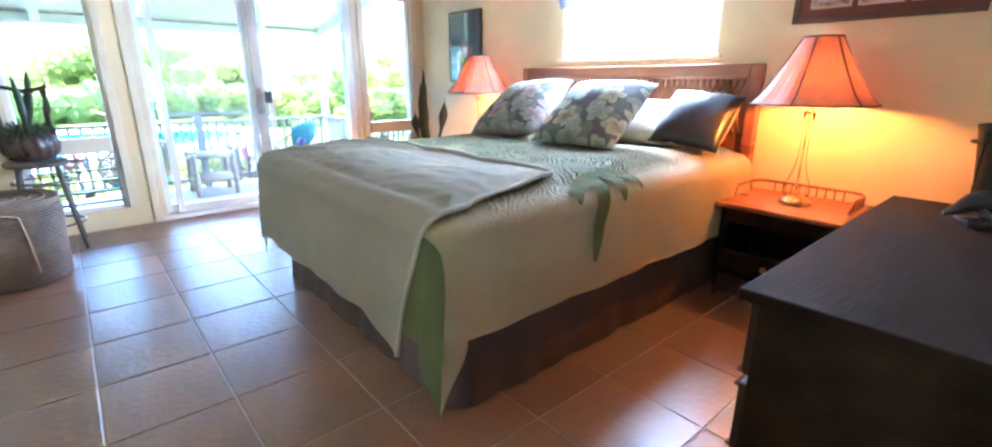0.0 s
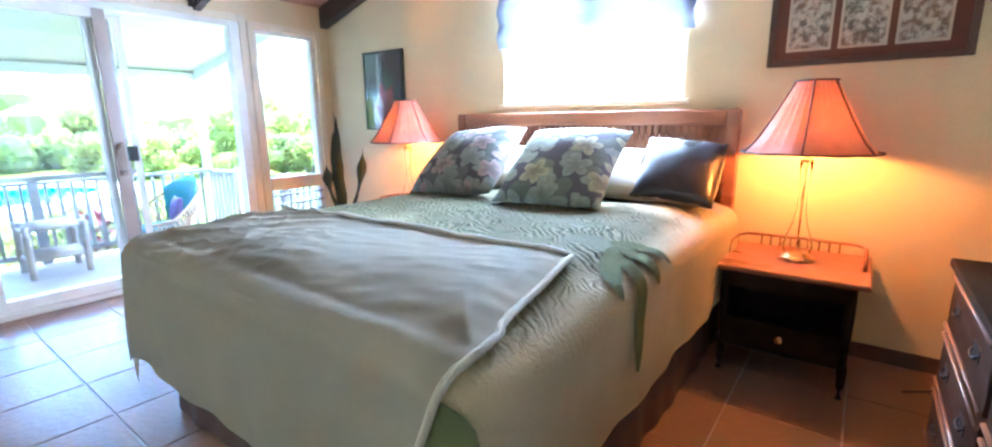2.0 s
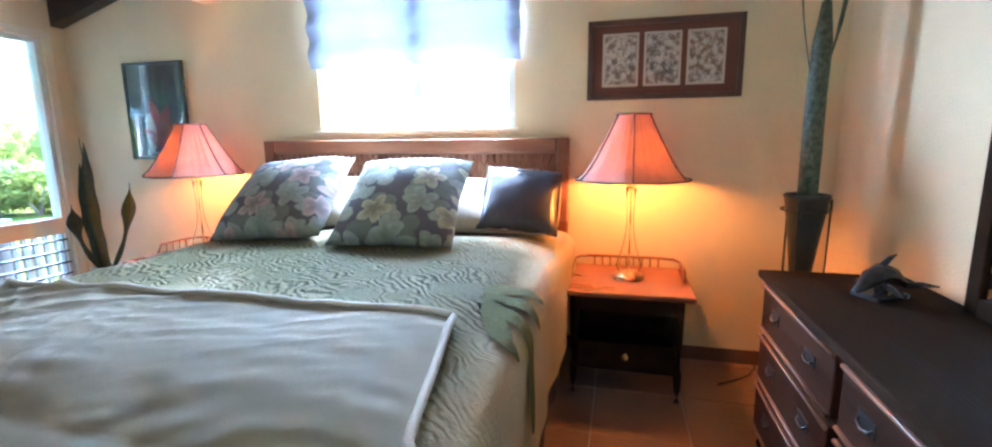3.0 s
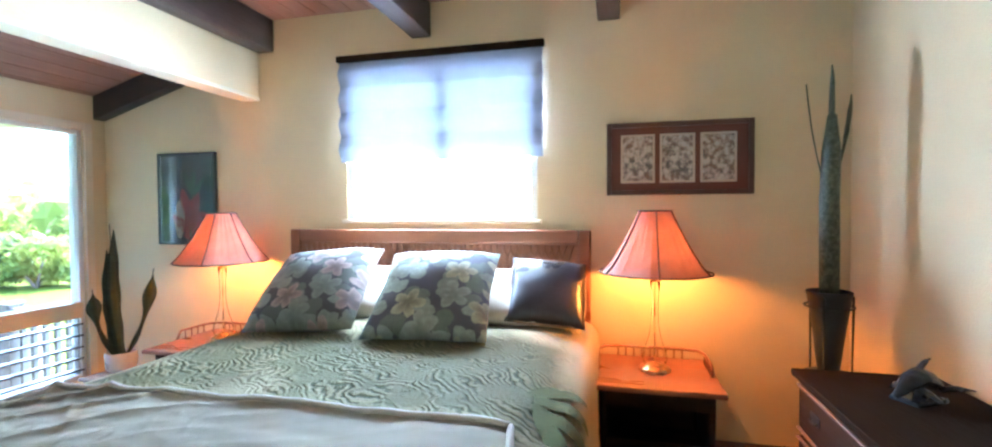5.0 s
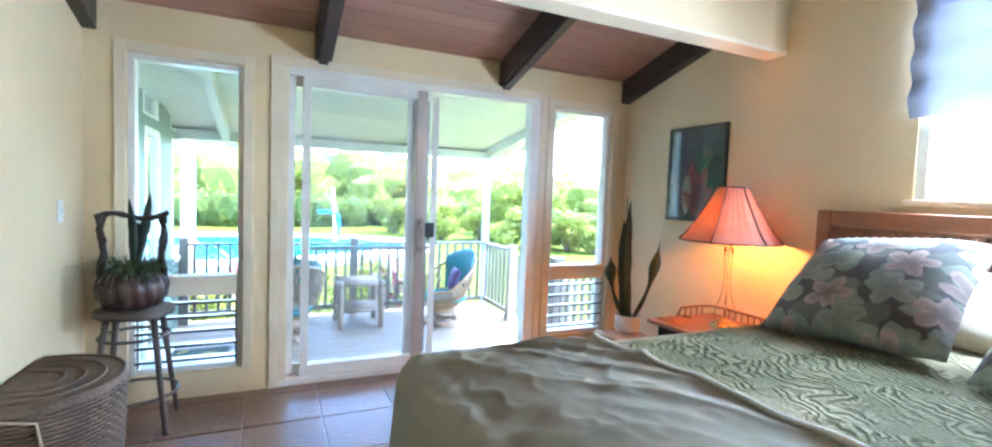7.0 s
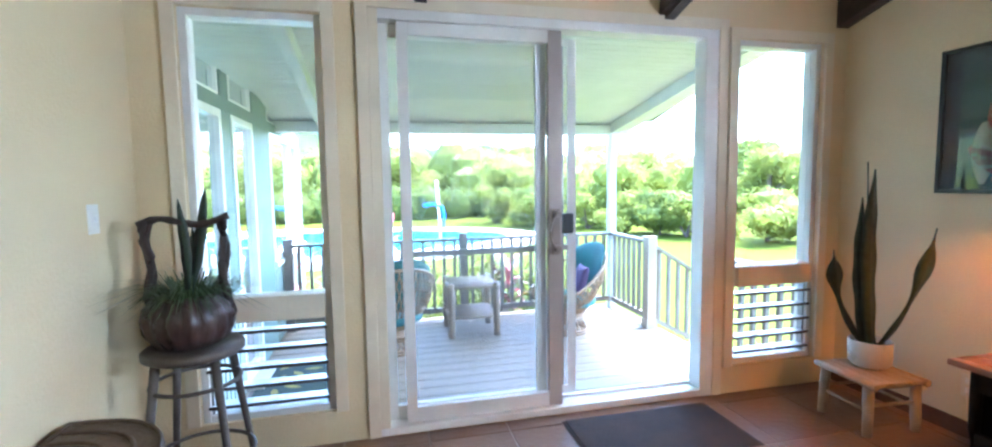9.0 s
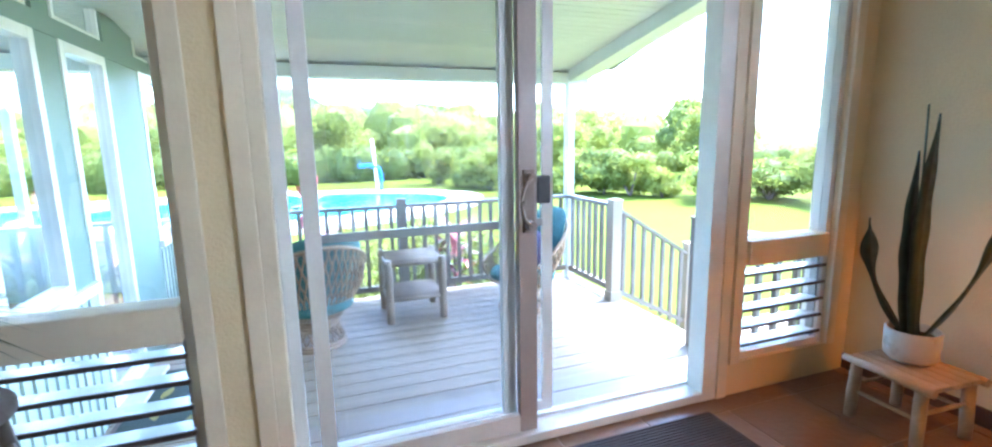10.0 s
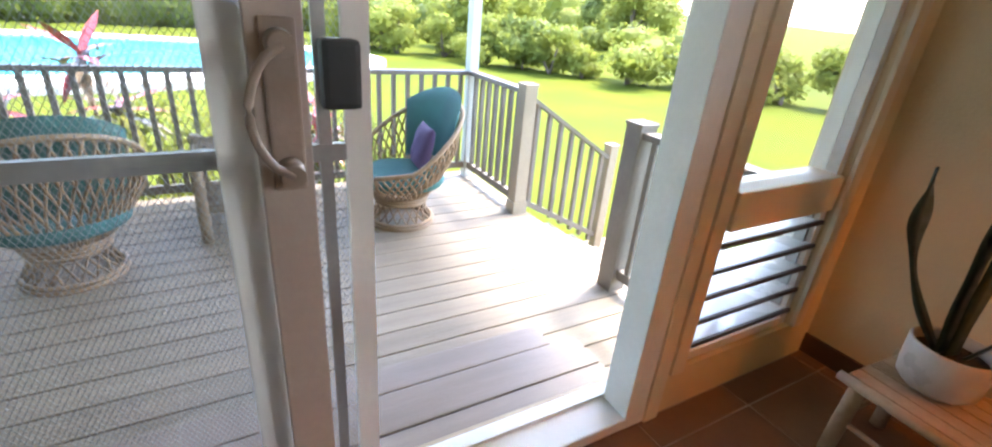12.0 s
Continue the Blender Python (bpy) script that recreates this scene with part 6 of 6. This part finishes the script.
def leaf_cloud(name, material, parent, blobs, n, size, seed, label=""):
    """Many small leaves scattered through the shells of rounded lumps."""
    rg = random.Random(seed)
    verts, faces = [], []
    for _ in range(n):
        cx, cy, cz, rx, ry, rz = rg.choice(blobs)
        d = Vector((rg.gauss(0, 1), rg.gauss(0, 1), rg.gauss(0, 1))).normalized()
        k = rg.uniform(0.72, 1.06)
        c = Vector((cx + d.x * rx * k, cy + d.y * ry * k, cz + d.z * rz * k))
        u = Vector((rg.gauss(0, 1), rg.gauss(0, 1), rg.gauss(0, 1))).normalized()
        w = (d + u * 0.8).cross(u).normalized()
        s = size * rg.uniform(0.5, 1.3)
        i = len(verts)
        verts += [c - u * s, c + w * s * 0.45, c + u * s, c - w * s * 0.45]
        faces.append((i, i + 1, i + 2, i + 3))
    me = bpy.data.meshes.new(name)
    me.from_pydata(verts, [], faces)
    me.materials.append(material)
    ob = new(name, me)
    ob.parent = parent
    if label:
        ob["label"] = label
    return ob


def inner_mass(name, material, parent, blobs, seed):
    """Uneven dark bodies inside a crown."""
    bm = bmesh.new()
    for j, (cx, cy, cz, rx, ry, rz) in enumerate(blobs):
        r = bmesh.ops.create_icosphere(bm, subdivisions=2, radius=1.0)
        for v in r["verts"]:
            k = 0.80 + 0.22 * noise.noise(v.co * 2.3 + Vector((j, seed, 0)))
            v.co = Vector((cx + v.co.x * rx * k, cy + v.co.y * ry * k, cz + v.co.z * rz * k))
    return part(name, bm, material, parent)


def tree(loc, height, spread, seed, material, label):
    rg = random.Random(seed)
    tr = thing("tree", label, "tree", loc, group="garden trees")
    bm = bmesh.new()
    top = height * 0.62
    tube(bm, [(0, 0, -0.2), (0.05 * height * rg.uniform(-1, 1) * 0.3, 0, top * 0.5), (0, 0, top)], [0.045 * height * 0.6, 0.03 * height * 0.6, 0.014 * height], 8)
    blobs = []
    for k in range(11):
        a = rg.uniform(0, 2 * math.pi)
        r = spread * rg.uniform(0.2, 0.75)
        c = (r * math.cos(a), r * math.sin(a), height * rg.uniform(0.22, 0.82))
        s = spread * rg.uniform(0.35, 0.55)
        blobs.append((*c, s, s, s * 0.75))
        tube(bm, [(0, 0, top * 0.55), (c[0] * 0.5, c[1] * 0.5, (top * 0.55 + c[2]) / 2), c], [0.02 * height, 0.014 * height, 0.006 * height], 6)
    part("trunk", bm, M_BARK, tr)
    inner_mass("inner_crown", material, tr, [(b[0], b[1], b[2], b[3] * 0.85, b[4] * 0.85, b[5] * 0.85) for b in blobs], seed)
    leaf_cloud("crown", material, tr, blobs, 4200, 0.022 * height + 0.05, seed)
    return tr


for k, (x, y, hgt, sp_, mat_) in enumerate(((13.5, 27, 3.4, 2.8, M_LEAFY), (17.5, 33, 4.4, 3.2, M_LEAFY), (22, 26, 4.0, 2.4, M_LEAFY), (10.5, 37, 4.6, 2.8, M_LEAFY), (2.0, 39, 4.4, 3.2, M_LEAFY), (-7, 40, 6.2, 3.6, M_LEAF), (-17, 38, 6.0, 4.0, M_LEAFY), (-26, 42, 7.5, 4.6, M_LEAF), (28, 34, 5.5, 3.4, M_LEAF), (12.5, 21.5, 1.9, 1.3, M_LEAF))):
    tree((x, y, land(x, y)), hgt, sp_, 20 + k, mat_, "rounded green garden tree at the lawn's edge" if mat_ is M_LEAF else "yellow-green garden tree at the lawn's edge")

hedge = tagged(new("hedge"), "long clipped green hedge behind the pool", "hedge", kind="stuff")
hedge.location = (0, 0, 0)
rg = random.Random(9)
blobs = [(-34 + 0.95 * k, 34.6 + rg.uniform(-0.5, 0.5), GZ + 0.9, rg.uniform(0.9, 1.3), 0.9, rg.uniform(1.0, 1.6)) for k in range(52)]
blobs += [(15 + 1.3 * k, 33.0 - 0.45 * k + rg.uniform(-0.6, 0.6), GZ + 0.7, rg.uniform(0.8, 1.3), 0.9, rg.uniform(0.7, 1.3)) for k in range(14)]
inner_mass("hedge_body", M_LEAF, hedge, blobs, 5)
leaf_cloud("hedge_leaves", M_LEAF, hedge, blobs, 16000, 0.15, 6)
# rising woods behind the hedge
woods = tagged(new("woods"), "hazy green woods climbing the hillside behind the hedge", "woods", kind="stuff")
rg = random.Random(31)
blobs = []
for k in range(150):
    y = rg.uniform(39, 88)
    x = rg.uniform(-1.0, 0.75) * y
    r = rg.uniform(1.3, 2.6) * (0.7 + y / 90)
    blobs.append((x, y, land(x, y) + r * 0.75 + max(0.0, (y - 50) * 0.05), r * 1.25, r, r * rg.uniform(0.8, 1.25)))
inner_mass("woods_body", M_LEAFY, woods, blobs, 12)
leaf_cloud("woods_leaves", M_LEAFY, woods, blobs[::2], 14000, 0.30, 32)
leaf_cloud("woods_leaves", M_LEAF, woods, blobs[1::2], 14000, 0.30, 33)
# border of bushes at the lawn's right side
rg = random.Random(41)
for k in range(17):
    q = k / 16
    x, y = 7.5 + 15.5 * q + rg.uniform(-0.5, 0.5), 30.0 - 21.0 * q ** 0.8 + rg.uniform(-0.5, 0.5)
    r, hgt = rg.uniform(0.9, 1.4), rg.uniform(1.0, 2.1)
    bush = thing("bush", "rounded yellow-green bush at the edge of the lawn", "bush", (x, y, land(x, y)), group="lawn bushes")
    bl_ = [(rg.uniform(-0.7, 0.7) * r, rg.uniform(-0.7, 0.7) * r, hgt * (0.25 + 0.16 * j), r * rg.uniform(0.5, 0.8), r * rg.uniform(0.5, 0.8), hgt * 0.26) for j in range(5)]
    bm = bmesh.new()
    for b_ in bl_:
        tube(bm, [(0, 0, 0), (b_[0] * 0.5, b_[1] * 0.5, b_[2] * 0.5), b_[:3]], [0.05, 0.035, 0.015], 6)
    part("stem", bm, M_BARK, bush)
    mat_ = M_LEAF if k % 4 == 1 else M_LEAFY
    inner_mass("inner_crown", mat_, bush, [(b[0], b[1], b[2], b[3] * 0.8, b[4] * 0.8, b[5] * 0.8) for b in bl_], 50 + k)
    leaf_cloud("foliage", mat_, bush, bl_, 1700, 0.10, 70 + k)
# low shrubs at the foot of the railing
for k, (x, y, r, hgt, mat_) in enumerate(((1.75, 10.15, 0.50, 1.2, M_LEAFY), (2.55, 10.25, 0.55, 1.25, M_LEAFY), (3.35, 10.3, 0.45, 1.0, M_LEAF), (0.1, 10.3, 0.5, 0.9, M_LEAFY), (5.6, 6.6, 0.5, 0.9, M_LEAF), (6.4, 7.6, 0.45, 0.8, M_LEAFY))):
    sh = thing("shrub", "leafy green shrub growing beside the deck", "shrub", (x, y, GZ), group="deck shrubs")
    bl_ = [(random.Random(k * 7 + j).uniform(-r, r) * 0.5, random.Random(k * 5 + j).uniform(-r, r) * 0.5, hgt * (0.35 + 0.17 * j), r * 0.6, r * 0.6, hgt * 0.24) for j in range(4)]
    bm = bmesh.new()
    for j in range(4):
        tube(bm, [(0, 0, 0), (bl_[j][0] * 0.5, bl_[j][1] * 0.5, bl_[j][2] * 0.5), bl_[j][:3]], [0.02, 0.014, 0.006], 6)
    part("stem", bm, M_BARK, sh)
    leaf_cloud("foliage", mat_, sh, bl_, 900, 0.05, 60 + k)


def ti_plant(loc, height, seed, red):
    rg = random.Random(seed)
    tp = thing("ti_plant", "ti plant with long red and bronze leaves", "plant", loc, group="ti plants")
    for s in range(3):
        bx, by = rg.uniform(-0.18, 0.18), rg.uniform(-0.12, 0.12)
        h_ = height * (1.0 - 0.22 * s)
        bm = bmesh.new()
        rod(bm, (bx * 0.5, by * 0.5, 0), (bx, by, h_ - 0.12), 0.016, 0.012, 7)
        stem = part("stem", bm, M_BARK, tp)
        for k in range(15):
            a, up = k * 2.4 + rg.random(), rg.uniform(-0.10, 0.34)
            ln = rg.uniform(0.24, 0.40)
            bm = bmesh.new()
            rows = []
            for i in range(7):
                q = i / 6
                w = 0.042 * math.sin(math.pi * (0.1 + 0.88 * q))
                c = Vector((bx + ln * q * math.cos(a), by + ln * q * math.sin(a), h_ - 0.16 + 0.012 * k + up * q - 0.22 * q * q * (1 if k < 9 else 0.2)))
                sd = Vector((-math.sin(a), math.cos(a), 0)) * w
                rows.append((bm.verts.new(c - sd), bm.verts.new(c + Vector((0, 0, -0.006))), bm.verts.new(c + sd)))
            for r0, r1 in zip(rows, rows[1:]):
                for j in range(2):
                    bm.faces.new((r0[j], r0[j + 1], r1[j + 1], r1[j])).smooth = True
            part("leaf", bm, M_RED if (k > 9 or rg.random() < red) else (M_TI if rg.random() < 0.7 else M_LEAFY), tp)
    return tp


for k, (x, y, hgt, red) in enumerate(((1.36, 9.85, 1.68, 0.15), (0.70, 9.9, 1.30, 0.10), (3.05, 9.9, 1.25, 0.35), (2.85, 10.05, 1.05, 0.4), (-0.1, 9.9, 1.2, 0.3))):
    ti_plant((x, y, GZ), hgt, 80 + k, red)

# bare gravel bed at the stair's foot
structure("gravel_bed", (5.15, 7.0, 6.9, 8.6, GZ - 0.1, GZ + 0.015), M_GRAVEL, "tan gravel bed at the foot of the stair", "gravel")

# hills
for nm, y0, base, amp, sd in (("backdrop_near", 150, 20, 13, 3), ("backdrop_far", 420, 92, 58, 11)):
    bm = bmesh.new()

    def hill(u, v, y0=y0, base=base, amp=amp, sd=sd):
        x = (u - 0.5) * y0 * 4.5
        fall = 0.55 + 0.45 * max(-1.0, min(1.0, (60 - x) / y0))
        top = (base + amp * noise.noise((x / y0 * 2.2, sd, 0)) + amp * 0.3 * noise.noise((x / y0 * 8, sd, 1))) * fall
        return (x, y0 + v * y0 * 0.5, GZ - 1 + max(2.0, top) * math.sin(v * math.pi / 2) * (1 + 0.12 * noise.noise((x / 14, v * 6, sd))))
    grid_sheet(bm, 120, 14, hill)
    tagged(part(nm, bm, M_HILL), "hazy green wooded hills in the distance", "hills", kind="structure")

# ---- floor tiles and deck boards, laid last ----
GX, GY, PX, PY = 1.012, 2.572, 0.434, 0.4545
tile_mesh = {}


def tile_data(w, d):
    key = (round(w, 3), round(d, 3))
    if key not in tile_mesh:
        bm = bmesh.new()
        box(bm, 0, w, 0, d, -0.008, 0.0)
        top = [e for e in bm.edges if all(v.co.z > -0.001 for v in e.verts)]
        bmesh.ops.bevel(bm, geom=top, offset=0.0025, segments=1, affect="EDGES")
        me = bpy.data.meshes.new("floor_tile")
        bm.to_mesh(me)
        bm.free()
        me.materials.append(M_TILE)
        tile_mesh[key] = me
    return tile_mesh[key]


for i in range(-3, 9):
    for j in range(-12, 8):
        x0, x1 = GX + i * PX + 0.003, GX + (i + 1) * PX - 0.003
        y0, y1 = GY + j * PY + 0.003, GY + (j + 1) * PY - 0.003
        x0, x1 = max(x0, XL if y1 > YB else 0.0), min(x1, XR if y1 > YB else 1.6)
        y0, y1 = max(y0, -2.5), min(y1, YD - 0.005)
        if x1 - x0 < 0.02 or y1 - y0 < 0.02:
            continue
        ob = new("floor_tile", tile_data(x1 - x0, y1 - y0))
        ob.location = (x0, y0, 0.0)
        ob.parent = floor
y, k = 6.02, 0
while y < DECK_Y1:
    y2 = min(6.0975 + 0.1665 * k, DECK_Y1 + 0.05)
    bm = bmesh.new()
    box(bm, DECK_X0, DECK_X1 + 0.03, 0, y2 - y - 0.009, -0.028, 0, 0.003)
    ob = part("deck_board", bm, M_DECK, deck)
    ob.location = (0, y, DZ)
    y, k = y2, k + 1
